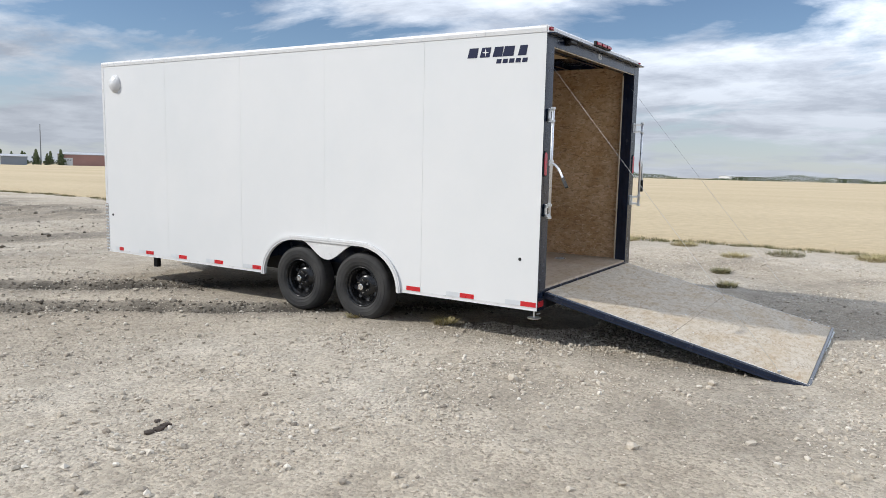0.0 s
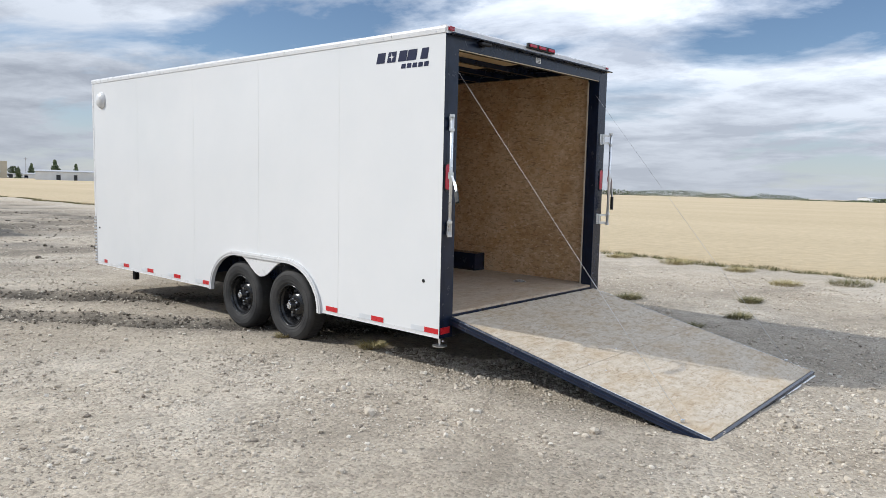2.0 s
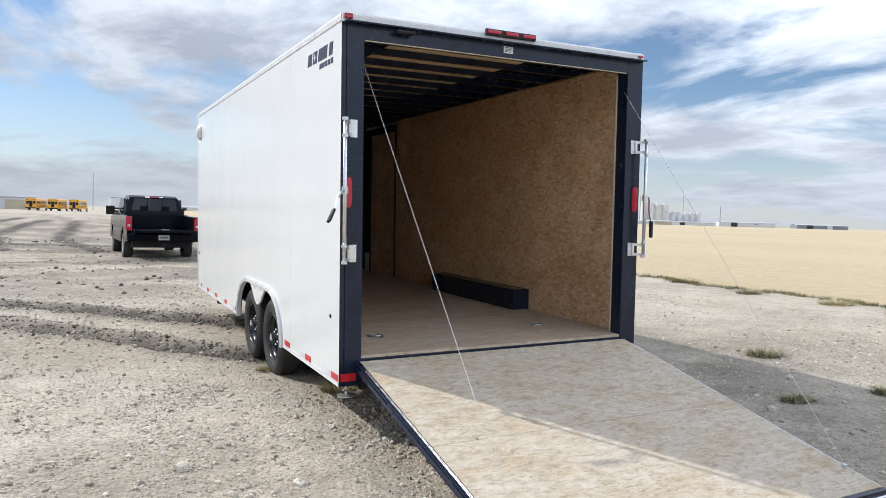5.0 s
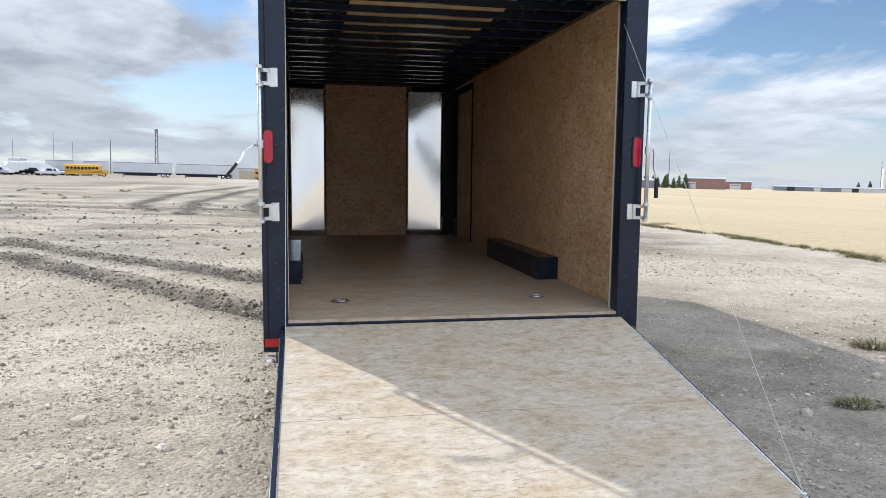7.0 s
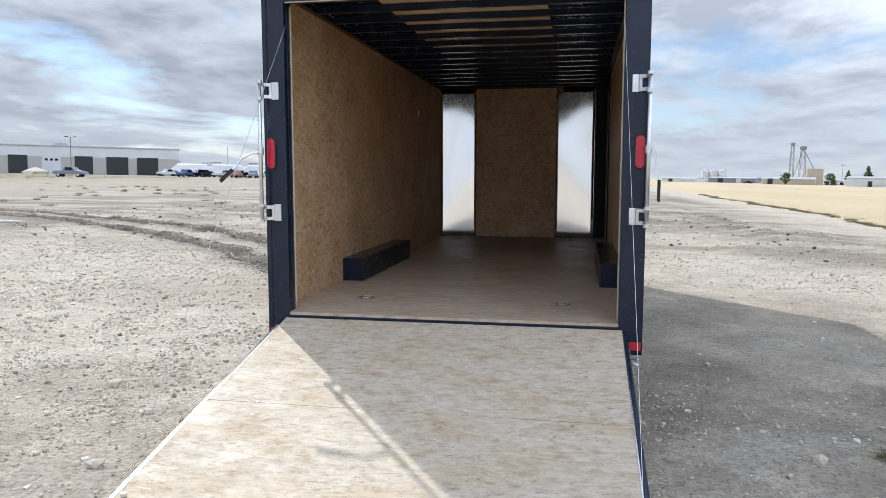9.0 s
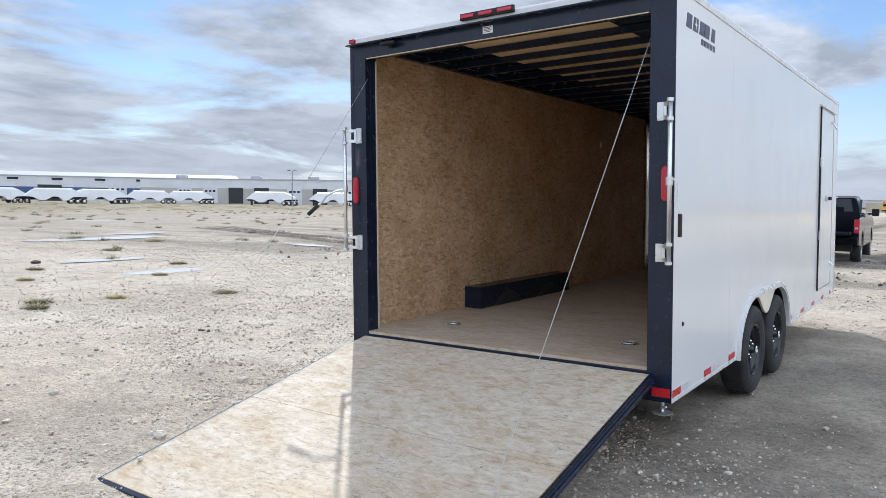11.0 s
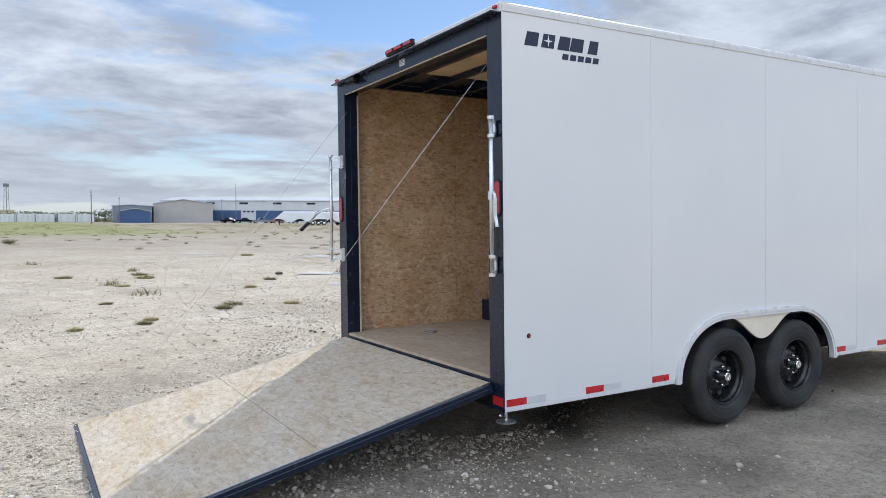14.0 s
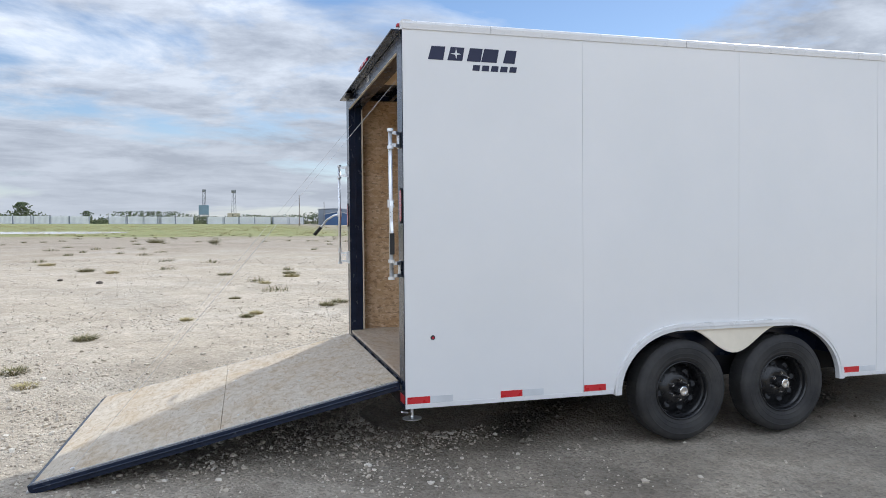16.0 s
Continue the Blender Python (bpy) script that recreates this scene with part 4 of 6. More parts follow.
# inside lining, floor and ceiling
for side in (-1, 1):
    for a, b in ((0.13, 1.22), (1.224, 2.44), (2.444, 3.66), (3.664, 4.88), (4.884, 6.36)):
        if side > 0 and a > 4:
            b = 5.028
        low, hi = max(a, 1.53), min(b, 3.42)
        outline = [(a, ZF), (b, ZF), (b, ZT - 0.065), (a, ZT - 0.065)]
        if hi > low:
            outline = ([(a, ZF), (low, ZF)] if low > a else []) + [(low, ZF + 0.206), (hi, ZF + 0.206)] + ([(hi, ZF), (b, ZF)] if hi < b else []) + [(b, ZT - 0.065), (a, ZT - 0.065)]
        part("wall_board", prism(outline, "x", side * 1.262, side * 1.25), OSB, trailer, "strand board lining")
    part("top_rail", box(side * 1.262, side * 1.2, 0.13, 6.36, ZT - 0.065, ZT - 0.017, 0.004), BLACK, trailer)
    wb = part("wheel_box", prism([(side * 1.262, ZF + 0.205), (side * 1.065, ZF + 0.205), (side * 1.065, ZF - 0.02), (side * 1.071, ZF - 0.02), (side * 1.071, ZF + 0.199), (side * 1.262, ZF + 0.199)], "y", 1.53, 3.42), BLACK, trailer, "black steel wheel box")
    for y in (1.527, 3.417):
        part("box_end", box(side * 1.262, side * 1.066, y, y + 0.006, ZF - 0.02, ZF + 0.204), BLACK, wb)
    part("box_seam", box(side * 1.066, side * 1.06, 1.53, 3.42, ZF, ZF + 0.012), BLACKMATT, wb)
for a, b in ((0.004, 1.25), (1.253, 1.528), (1.5285, 2.47), (2.473, 3.42), (3.4205, 3.69), (3.693, 4.91), (4.913, 6.36)):
    fw = 1.066 if 1.5 < (a + b) / 2 < 3.42 and a > 1.5 else 1.262
    part("floor_board", box(-fw, fw, a, b, ZF - 0.02, ZF), DECK, trailer, "plywood floor sheet")
part("front_board", box(-0.698, 0.515, 6.352, 6.362, ZF, ZT - 0.06), OSB, trailer, "strand board front lining")


def bowed_sheet(inner, outer, wrap):
    """A thin sheet that wraps forward towards its outer edge, sprung hollow along its height."""
    nu, nv, z0, z1 = 16, 26, ZF, ZT - 0.06
    b = bmesh.new()
    grids = []
    for back in (0.0, 0.004):
        rows = []
        for i in range(nu):
            u = i / (nu - 1)
            row = []
            for j in range(nv):
                v = j / (nv - 1)
                sag = 0.024 * (4 * v * (1 - v)) * (0.4 + 0.6 * u)
                dent = 0.004 * math.sin(3.1 * u + 5.2 * v + wrap * 40) * math.sin(math.pi * v)
                row.append(b.verts.new((inner + (outer - inner) * u, 6.35 - wrap * (0.6 * u + 0.4 * u * u) - 0.022 * (0.4 + 0.6 * u) + sag * 0.9 + dent + back, z0 + (z1 - z0) * v)))
            rows.append(row)
        grids.append(rows)
    f, k = grids
    for i in range(nu - 1):
        for j in range(nv - 1):
            b.faces.new((f[i][j], f[i + 1][j], f[i + 1][j + 1], f[i][j + 1]))
            b.faces.new((k[i][j], k[i][j + 1], k[i + 1][j + 1], k[i + 1][j]))
    for i in range(nu - 1):
        b.faces.new((f[i][0], k[i][0], k[i + 1][0], f[i + 1][0]))
        b.faces.new((f[i][-1], f[i + 1][-1], k[i + 1][-1], k[i][-1]))
    for j in range(nv - 1):
        b.faces.new((f[0][j], f[0][j + 1], k[0][j + 1], k[0][j]))
        b.faces.new((f[-1][j], k[-1][j], k[-1][j + 1], f[-1][j + 1]))
    return b


part("front_sheet", bowed_sheet(-0.70, -1.238, 0.066), SHEET, trailer, "bright bare aluminium sheet", smooth=True)
part("front_sheet", bowed_sheet(0.517, 1.08, 0.042), SHEET, trailer, "bright bare aluminium sheet", smooth=True)
part("front_stud", box(1.087, 1.262, 6.30, 6.362, ZF, ZT - 0.06), BLACKMATT, trailer)
part("front_stud", box(-1.262, -1.242, 6.33, 6.362, ZF, ZT - 0.06), BLACKMATT, trailer)
part("front_wall", box(-W + 0.03, W - 0.03, 6.375, LEN, ZB, ZT - 0.007), WHITE, trailer)
part("front_base", box(-W + 0.03, W - 0.03, 6.363, 6.374, ZB, ZT - 0.008), BLACKMATT, trailer)
part("roof_skin", box(-W + 0.058, W - 0.058, 0.0, LEN, ZT - 0.006, ZT + 0.004), SHEET, trailer, "bare aluminium roof skin")
part("ceiling_board", box(-0.66, 0.6, 0.13, 6.35, ZT - 0.016, ZT - 0.008), LUAN, trailer, "tan plywood strip under the roof")
# dark panels added so that the roof skin's sides look dark from below
for a, b in ((-1.2, -0.662), (0.602, 1.2)):
    part("roof_dark_panel", box(a, b, 0.13, 6.35, ZT - 0.015, ZT - 0.0075), BLACK, trailer, "dark panel under the side of the roof skin")
for y in np.arange(0.42, 6.3, 0.406):
    bow = box(-1.2, 1.2, y - 0.019, y + 0.019, ZT - 0.07, ZT - 0.02)
    part("roof_bow", bow, BLACK, trailer, "dark steel roof bow")
# chassis under the floor
for x in (-1.0, 1.0):
    part("chassis_rail", box(x - 0.03, x + 0.03, 0.05, 6.3, ZB + 0.02, ZF - 0.022), BLACKMATT, trailer)
for y in np.arange(0.4, 6.3, 0.6):
    part("cross_member", box(-0.97, 0.97, y - 0.02, y + 0.02, ZB + 0.06, ZF - 0.023), BLACKMATT, trailer)
for y in HUBS:
    part("axle", rod((-1.12, y, HZ - 0.03), (1.12, y, HZ - 0.03), 0.038, 10), BLACKMATT, trailer)
part("tongue", prism([(-0.5, 6.2), (0.5, 6.2), (0.06, 7.5), (-0.06, 7.5)], "z", 0.42, 0.5), BLACKMATT, trailer)
part("tongue_jack", rod((0.0, 7.1, 0.02), (0.0, 7.1, 0.9), 0.03, 12), BLACKMATT, trailer)
part("stand_leg", box(-1.16, -1.1, 5.55, 5.62, 0.2, ZB + 0.03, 0.004), BLACKMATT, trailer)
# stone guard round the front foot
guard = part("stone_guard", box(-W - 0.004, W + 0.004, LEN - 0.045, LEN + 0.004, ZB, 1.01), POLISHED, trailer, "diamond plate stone guard")
for z in np.arange(ZB + 0.03, 1.0, 0.045):
    part("guard_rib", box(-W - 0.012, -W - 0.003, LEN - 0.045, LEN + 0.012, z, z + 0.02, 0.003), GALV, guard)
part("front_corner_trim", box(-W - 0.003, -W + 0.02, LEN - 0.04, LEN + 0.003, 1.012, ZT - 0.06, 0.004), TRIM, trailer)
part("front_corner_trim", box(W - 0.02, W + 0.003, LEN - 0.04, LEN + 0.003, 1.012, ZT - 0.06, 0.004), TRIM, trailer)
part("vent_cover", turned([(-W - 0.001, 0.115), (-W - 0.01, 0.112), (-W - 0.05, 0.075), (-W - 0.058, 0.001)], 26, "x", (0, 6.12, 2.58)), TRIM, trailer, "round white plastic vent", smooth=True)

# side door near the front of the shaded side
door = part("side_door", box(W + 0.001, W + 0.012, 5.074, 5.97, 0.545, 2.635, 0.004), WHITE, trailer, "white side entry door")
for a, b, c, d in ((5.048, 5.07, 0.53, 2.65), (5.974, 5.99, 0.53, 2.65), (5.07, 5.974, 2.639, 2.65), (5.07, 5.974, 0.53, 0.541)):
    part("door_seal", box(W + 0.0005, W + 0.016, a, b, c, d), BLACKMATT if a < 5.05 else SEAM, door)
part("door_header", box(W + 0.0005, W + 0.03, 5.0, 6.03, 2.655, 2.68, 0.004), TRIM, door)
for z in (2.02, 1.177):
    hinge = part("door_hinge", box(W + 0.012, W + 0.022, 5.04, 5.16, z - 0.055, z + 0.055, 0.004), GALV, door)
    part("hinge_barrel", rod((W + 0.024, 5.065, z - 0.06), (W + 0.024, 5.065, z + 0.06), 0.013, 10), GALV, hinge)
part("hinge_rod", rod((W + 0.022, 5.065, 1.177), (W + 0.022, 5.065, 2.02), 0.008, 8), GALV, door)
latch = part("door_latch", box(W + 0.012, W + 0.035, 5.46, 5.56, 1.575, 1.635, 0.006), GALV, door)
part("latch_grip", box(W + 0.03, W + 0.06, 5.53, 5.63, 1.585, 1.625, 0.006), RUBBER, latch)
part("hold_back", rod((W + 0.01, 5.79, 2.55), (W + 0.07, 5.83, 2.45), 0.01, 8), GALV, door)
part("hold_back", rod((W + 0.01, 5.86, 0.82), (W + 0.06, 5.86, 0.78), 0.012, 8), GALV, door)
inner_door = part("inner_door", box(1.248, 1.262, 5.06, 6.0, ZF + 0.01, 2.66), OSB, trailer, "strand board inside of the side door")
for a, b in ((5.03, 5.058), (6.002, 6.03)):
    part("door_frame", box(1.235, 1.262, a, b, ZF, 2.69), BLACKMATT, inner_door)
part("door_frame", box(1.235, 1.262, 5.058, 6.002, 2.662, 2.69), BLACKMATT, inner_door)
part("corner_strip", box(1.078, 1.09, 6.325, 6.35, ZF, ZT - 0.09, 0.003), POLISHED, trailer)
part("dome_lamp", box(1.236, 1.25, 4.7, 4.74, 2.35, 2.44, 0.004), TRIM, trailer)
part("dome_lamp", box(-1.25, -1.236, 4.7, 4.74, 2.3, 2.36, 0.004), TRIM, trailer)

# rear frame
for side in (-1, 1):
    pm = box(side * 1.14, side * (W - 0.032), -0.004, 0.055, ZB, ZT - 0.06, 0.003)
    pm = box(side * (W - 0.036), side * (W - 0.0003), -0.004, -0.0002, ZB, ZT - 0.06, 0.001, pm)
    post = part("rear_post", pm, BLACK, trailer, "navy black rear post")
    part("post_return", box(side * 1.142, side * 1.262, 0.055, 0.13, ZF - 0.03, ZT - 0.06), BLACK, post)
    part("post_seal", box(side * 1.134, side * 1.142, 0.118, 0.13, ZF, ZT - 0.17), PALEWOOD, post)
    def capsule(rx, rz):
        pts = [(side * 1.247 + rx * math.cos(t), 1.678 + rz + rx * math.sin(t)) for t in np.linspace(0, math.pi, 9)]
        return pts + [(side * 1.247 + rx * math.cos(t), 1.678 - rz + rx * math.sin(t)) for t in np.linspace(math.pi, 2 * math.pi, 9)]
    lamp_base = part("lamp_bezel", prism(capsule(0.037, 0.078), "y", -0.011, -0.004), RUBBER, trailer)
    part("tail_lens", prism(capsule(0.028, 0.075), "y", -0.0135, -0.0095), LENS, lamp_base, "red tail lamp lens")
    part("rear_reflector", box(side * 1.175, side * 1.285, -0.008, -0.004, 0.388, 0.442), RED, trailer, "red rear reflector")
    # locking bar on two hinges, swung out beside the post
    bx, by = side * 1.292, -0.083
    bar = part("lock_bar", rod((bx, by, 1.215), (bx, by, 2.17), 0.0135, 12), GALV, trailer, "zinc-plated locking bar", smooth=True)
    for z in (2.105, 1.265):
        part("bar_collar", rod((bx, by, z + 0.045), (bx, by, z + 0.065), 0.021, 12), GALV, bar)
        part("bar_collar", rod((bx, by, z - 0.065), (bx, by, z - 0.045), 0.021, 12), GALV, bar)
        hinge = part("hinge_plate", box(side * 1.188, side * 1.228, -0.014, -0.004, z - 0.055, z + 0.055, 0.004), GALV, trailer)
        part("hinge_knuckle", rod((side * 1.238, -0.018, z - 0.052), (side * 1.238, -0.018, z + 0.052), 0.011, 10), GALV, hinge)
        for dz in (-0.04, 0.04):
            part("hinge_arm", sweep([(side * 1.242, -0.02, z + dz), (side * 1.275, -0.05, z + dz), (bx, by, z + dz)], 0.02, 0.022), GALV, hinge)
            part("hinge_bolt", rod((side * 1.208, -0.014, z + dz * 0.9), (side * 1.208, -0.02, z + dz * 0.9), 0.008, 6), GALV, hinge)
    if side < 0:
        bend = [(bx, by, 1.69), (bx - 0.045, by - 0.055, 1.675), (bx - 0.09, by - 0.115, 1.635), (bx - 0.11, by - 0.15, 1.585), (bx - 0.135, by - 0.175, 1.56)]
        grip = [(bx - 0.13, by - 0.168, 1.563), (bx - 0.185, by - 0.23, 1.488)]
    else:
        bend = [(bx, by, 1.705), (bx + 0.035, by - 0.005, 1.7), (bx + 0.045, by - 0.006, 1.67), (bx + 0.047, by - 0.006, 1.57), (bx + 0.065, by - 0.008, 1.51), (bx + 0.068, by - 0.008, 1.47)]
        grip = [(bx + 0.068, by - 0.008, 1.5), (bx + 0.068, by - 0.008, 1.365)]
    handle = part("bar_handle", sweep(bend, 0.018, 0.01), GALV, trailer, "bent zinc handle with black grip")
    part("hand_grip", sweep(grip, 0.028, 0.017), RUBBER, handle)
    part("handle_collar", rod((bx, by, 1.665), (bx, by, 1.715), 0.022, 12), GALV, handle)
    jack = part("stabiliser", rod((side * 1.22, 0.06, 0.275), (side * 1.22, 0.06, ZB + 0.02), 0.011, 10), GALV, trailer, "zinc drop stabiliser with foot")
    part("foot_plate", turned([(0.272, 0.001), (0.272, 0.062), (0.279, 0.064), (0.287, 0.03), (0.287, 0.001)], 20, "z", (side * 1.22, 0.06, 0)), GALV, jack)
    part("lever", rod((side * 1.22, 0.03, 0.315), (side * 1.27, -0.02, 0.335), 0.006, 6), GALV, jack)
    part("marker_lamp", box(side * 1.235, side * 1.275, -0.03, -0.012, ZT - 0.036, ZT - 0.016, 0.007), LENS, trailer, "small red marker lamp")
header = part("rear_header", box(-1.14, 1.14, -0.004, 0.055, ZT - 0.165, ZT - 0.06, 0.004), BLACK, trailer, "navy black rear header")
part("header_return", box(-1.14, 1.14, 0.055, 0.13, ZT - 0.15, ZT - 0.06), BLACK, header)
part("header_seal", box(-1.13, 1.13, -0.002, 0.012, ZT - 0.17, ZT - 0.165), PALEWOOD, header)
part("rear_cap", prism([(-0.012, ZT - 0.06), (0.06, ZT - 0.06), (0.06, ZT + 0.006), (0.0, ZT + 0.004), (-0.012, ZT - 0.01)], "x", -W, W), TRIM, trailer, "white rear roof cap")
part("rear_awning", box(-W + 0.01, W - 0.01, -0.07, -0.01, ZT - 0.068, ZT - 0.058, 0.002), BLACK, trailer)
bar_l = part("light_bar", box(-0.215, 0.215, -0.04, -0.012, ZT - 0.025, ZT + 0.022, 0.006), RUBBER, trailer, "three-lamp red light bar")
for x in (-0.15, 0.0, 0.15):
    part("bar_lens", box(x - 0.055, x + 0.055, -0.052, -0.038, ZT - 0.014, ZT + 0.012, 0.006), LENS, bar_l)
plate = part("header_label", box(-0.045, 0.035, -0.007, -0.004, ZT - 0.132, ZT - 0.084), TRIM, trailer, "white printed label")
for k in range(4):
    part("print_bar", box(-0.036, 0.026 - 0.012 * (k % 2), -0.0085, -0.007, ZT - 0.094 - 0.01 * k, ZT - 0.09 - 0.01 * k), BLACKMATT, plate)
cam_h = part("rear_flood_lamp", box(-0.93, -0.79, -0.075, -0.03, ZT - 0.106, ZT - 0.08, 0.011), BLACKMATT, trailer, "black flood lamp under the header")
part("lamp_bracket", box(-0.88, -0.84, -0.035, -0.003, ZT - 0.115, ZT - 0.072), BLACKMATT, cam_h)
# sill, floor rings
part("rear_sill", box(-1.14, 1.14, -0.004, 0.03, 0.44, ZF - 0.021, 0.004), BLACK, trailer, "black steel rear sill")
part("rear_bumper", box(-1.14, 1.14, 0.0, 0.06, ZB, 0.468), BLACKMATT, trailer)
for x, y in ((-0.772, 0.656), (0.767, 0.656), (-0.9, 5.9), (0.75, 5.9)):
    ring = part("tie_ring_pan", turned([(ZF + 0.0006, 0.072), (ZF + 0.004, 0.067), (ZF + 0.001, 0.056), (ZF + 0.0006, 0.001)], 20, "z", (x, y, 0)), GALV, trailer, "recessed tie-down ring")
    # matt black disc paints the recess's shade onto the flat pan
    part("pan_shade", turned([(ZF + 0.0012, 0.055), (ZF + 0.002, 0.05), (ZF + 0.002, 0.001)], 20, "z", (x, y, 0)), BLACKMATT, ring)
    tor = bmesh.new()
    rings = []
    for i in range(18):
        a = 2 * math.pi * i / 18
        rings.append([tor.verts.new((x + (0.045 + 0.0065 * math.cos(b)) * math.cos(a), y + (0.045 + 0.0065 * math.cos(b)) * math.sin(a), ZF + 0.0085 + 0.0065 * math.sin(b))) for b in np.linspace(0, 2 * math.pi, 6, endpoint=False)])
    for i in range(18):
        for j in range(6):
            tor.faces.new((rings[i][j], rings[(i + 1) % 18][j], rings[(i + 1) % 18][(j + 1) % 6], rings[i][(j + 1) % 6]))
    part("tie_ring", tor, GALV, ring, smooth=True)

# ramp door, let down to the ground
R0, R1 = Vector((0, -0.022, 0.522)), Vector((0, -2.205, 0.055))
slope = math.degrees(math.atan2(R0.z - R1.z, R0.y - R1.y))
span = (R0 - R1).length
ramp = new("ramp_door")
ramp.parent = trailer
ramp["label"] = "lowered ramp door faced with weathered board"
ramp.matrix_local = Matrix.Translation(R0) @ pose(0, 0, 0, slope, 0, 0)
for a, b in ((-span, -span * 0.52), (-span * 0.52 + 0.004, 0.0)):
    part("ramp_board", box(-1.155, 1.165, a, b, -0.012, 0.0), RAMP, ramp, "pale weathered board")
part("ramp_core", box(-1.14, 1.15, -span + 0.02, -0.01, -0.05, -0.0125), BLACKMATT, ramp)
for side in (-1, 1):
    c = 0.005
    part("edge_channel", box(c + side * 1.168, c + side * 1.186, -span - 0.01, -0.0, -0.062, -0.006, 0.003), BLACK, ramp, "black steel edge channel")
    part("edge_strip", box(c + side * 1.158, c + side * 1.164, -span - 0.004, 0.0, -0.01, 0.003), POLISHED, ramp)
    part("edge_bead", rod((c + side * 1.19, -span, -0.03), (c + side * 1.19, -0.02, -0.03), 0.006, 8), BLACK, ramp)
part("end_channel", box(-1.18, 1.19, -span - 0.03, -span - 0.002, -0.062, -0.004, 0.003), BLACK, ramp)
part("end_bead", rod((-1.18, -span - 0.035, -0.045), (1.19, -span - 0.035, -0.045), 0.012, 8), GALV, ramp)
for x in np.linspace(-1.0, 1.0, 7):
    part("ramp_hinge", rod((x - 0.05, 0.012, -0.012), (x + 0.05, 0.012, -0.012), 0.011, 8), BLACKMATT, ramp)
for x, u in ((-0.86, -1.15), (-0.83, -1.28), (0.86, -1.2), (0.9, -1.05), (-0.3, -1.08), (0.35, -0.6), (-0.5, -0.5)):
    part("ramp_screw", rod((x, u, 0.0), (x, u, 0.003), 0.007, 8), GALV, ramp)
# cables from the header corners to the ramp
for side in (-1, 1):
    top = Vector((side * 1.132, 0.02, 2.545))
    end = Vector((side * 1.13 + 0.02, -2.0, 0.115))
    pts = [top.lerp(end, u) - Vector((0, 0, 0.006 * math.sin(math.pi * u))) for u in np.linspace(0, 1, 13)]
    wb = sweep(pts, 0.0021, 0.0021)
    cable = part("ramp_cable", wb, WIRE, trailer, "thin steel ramp cable")
    part("cable_eye", rod(end - Vector((0, 0.0, 0.012)), end + Vector((0, 0.0, 0.004)), 0.014, 10), GALV, cable)


def wheel(side, y):
    w = new("wheel")
    w.parent = trailer
    w.matrix_local = pose(1.288 if side > 0 else -1.238, y, HZ - 0.018, 0, 0, 0 if side > 0 else 180)
    r = 0.363
    tyre = part("tyre", turned([(-0.17, 0.2), (-0.18, 0.24), (-0.19, 0.3), (-0.182, 0.335), (-0.155, r - 0.004), (-0.1, r), (-0.02, r), (0.0, r - 0.003), (0.022, 0.337), (0.03, 0.3), (0.027, 0.262), (0.018, 0.235), (0.006, 0.208), (-0.01, 0.2)], 56, "x"), TYRE, w, "black dusty rubber tyre", smooth=True)
    for k in range(44):
        a = 2 * math.pi * k / 44
        lug = box(-0.15, -0.012, -0.02, 0.02, r - 0.006, r + 0.0015)
        lug.transform(Matrix.Rotation(a, 4, "X"))
        if k == 0:
            tread = lug
        else:
            tread = join(tread, lug)
    part("tread", tread, TYRE, tyre)
    for s0, r0 in ((0.0295, 0.312), (0.0285, 0.272), (0.021, 0.24)):
        part("sidewall_rib", turned([(s0 - 0.004, r0 - 0.006), (s0 + 0.0015, r0 - 0.002), (s0 + 0.0015, r0 + 0.002), (s0 - 0.004, r0 + 0.006)], 48, "x"), TYRE, tyre, smooth=True)
    rim = part("rim", turned([(-0.02, 0.208), (0.008, 0.216), (0.016, 0.211), (0.012, 0.203), (-0.01, 0.198), (-0.022, 0.196), (-0.026, 0.188), (-0.05, 0.184), (-0.068, 0.18), (-0.095, 0.172), (-0.15, 0.166)], 44, "x"), RIMBLACK, w, "black steel wheel rim", smooth=True)
    part("disc", turned([(-0.1, 0.174), (-0.092, 0.16), (-0.07, 0.128), (-0.052, 0.104), (-0.044, 0.09), (-0.046, 0.07), (-0.046, 0.001)], 44, "x"), RIMBLACK, w, smooth=True)
    for k in range(8):
        a = 2 * math.pi * k / 8 + 0.2
        c, d = math.cos(a), math.sin(a)
        hole = part("rim_hole", rod((-0.1, 0.14 * c, 0.14 * d), (-0.071, 0.134 * c, 0.134 * d), 0.021, 14), DARKDOOR, rim)
        part("hole_lip", turned([(-0.078, 0.02), (-0.069, 0.021), (-0.067, 0.024), (-0.078, 0.027)], 14, "x", (0, 0.137 * c, 0.137 * d)), RIMBLACK, hole, smooth=True)
    for k in range(6):
        a = 2 * math.pi * k / 6 + 0.5
        c, d = 0.07 * math.cos(a), 0.07 * math.sin(a)
        nut = part("lug_nut", rod((-0.047, c, d), (-0.018, c, d), 0.0115, 6), CHROME, rim)
        part("nut_cap", rod((-0.018, c, d), (-0.008, c, d), 0.0105, 8, None, 0.005), CHROME, nut)
    hub = part("hub_cap", turned([(-0.048, 0.047), (-0.03, 0.045), (-0.02, 0.034), (0.022, 0.032), (0.026, 0.027)], 24, "x"), RIMBLACK, w, smooth=True)
    part("grease_cap", turned([(0.018, 0.034), (0.03, 0.034), (0.034, 0.029), (0.034, 0.021), (0.026, 0.019), (0.024, 0.001)], 20, "x"), CHROME, hub, "bright grease cap")
    return w


for side in (-1, 1):
    for y in HUBS:
        wheel(side, y)


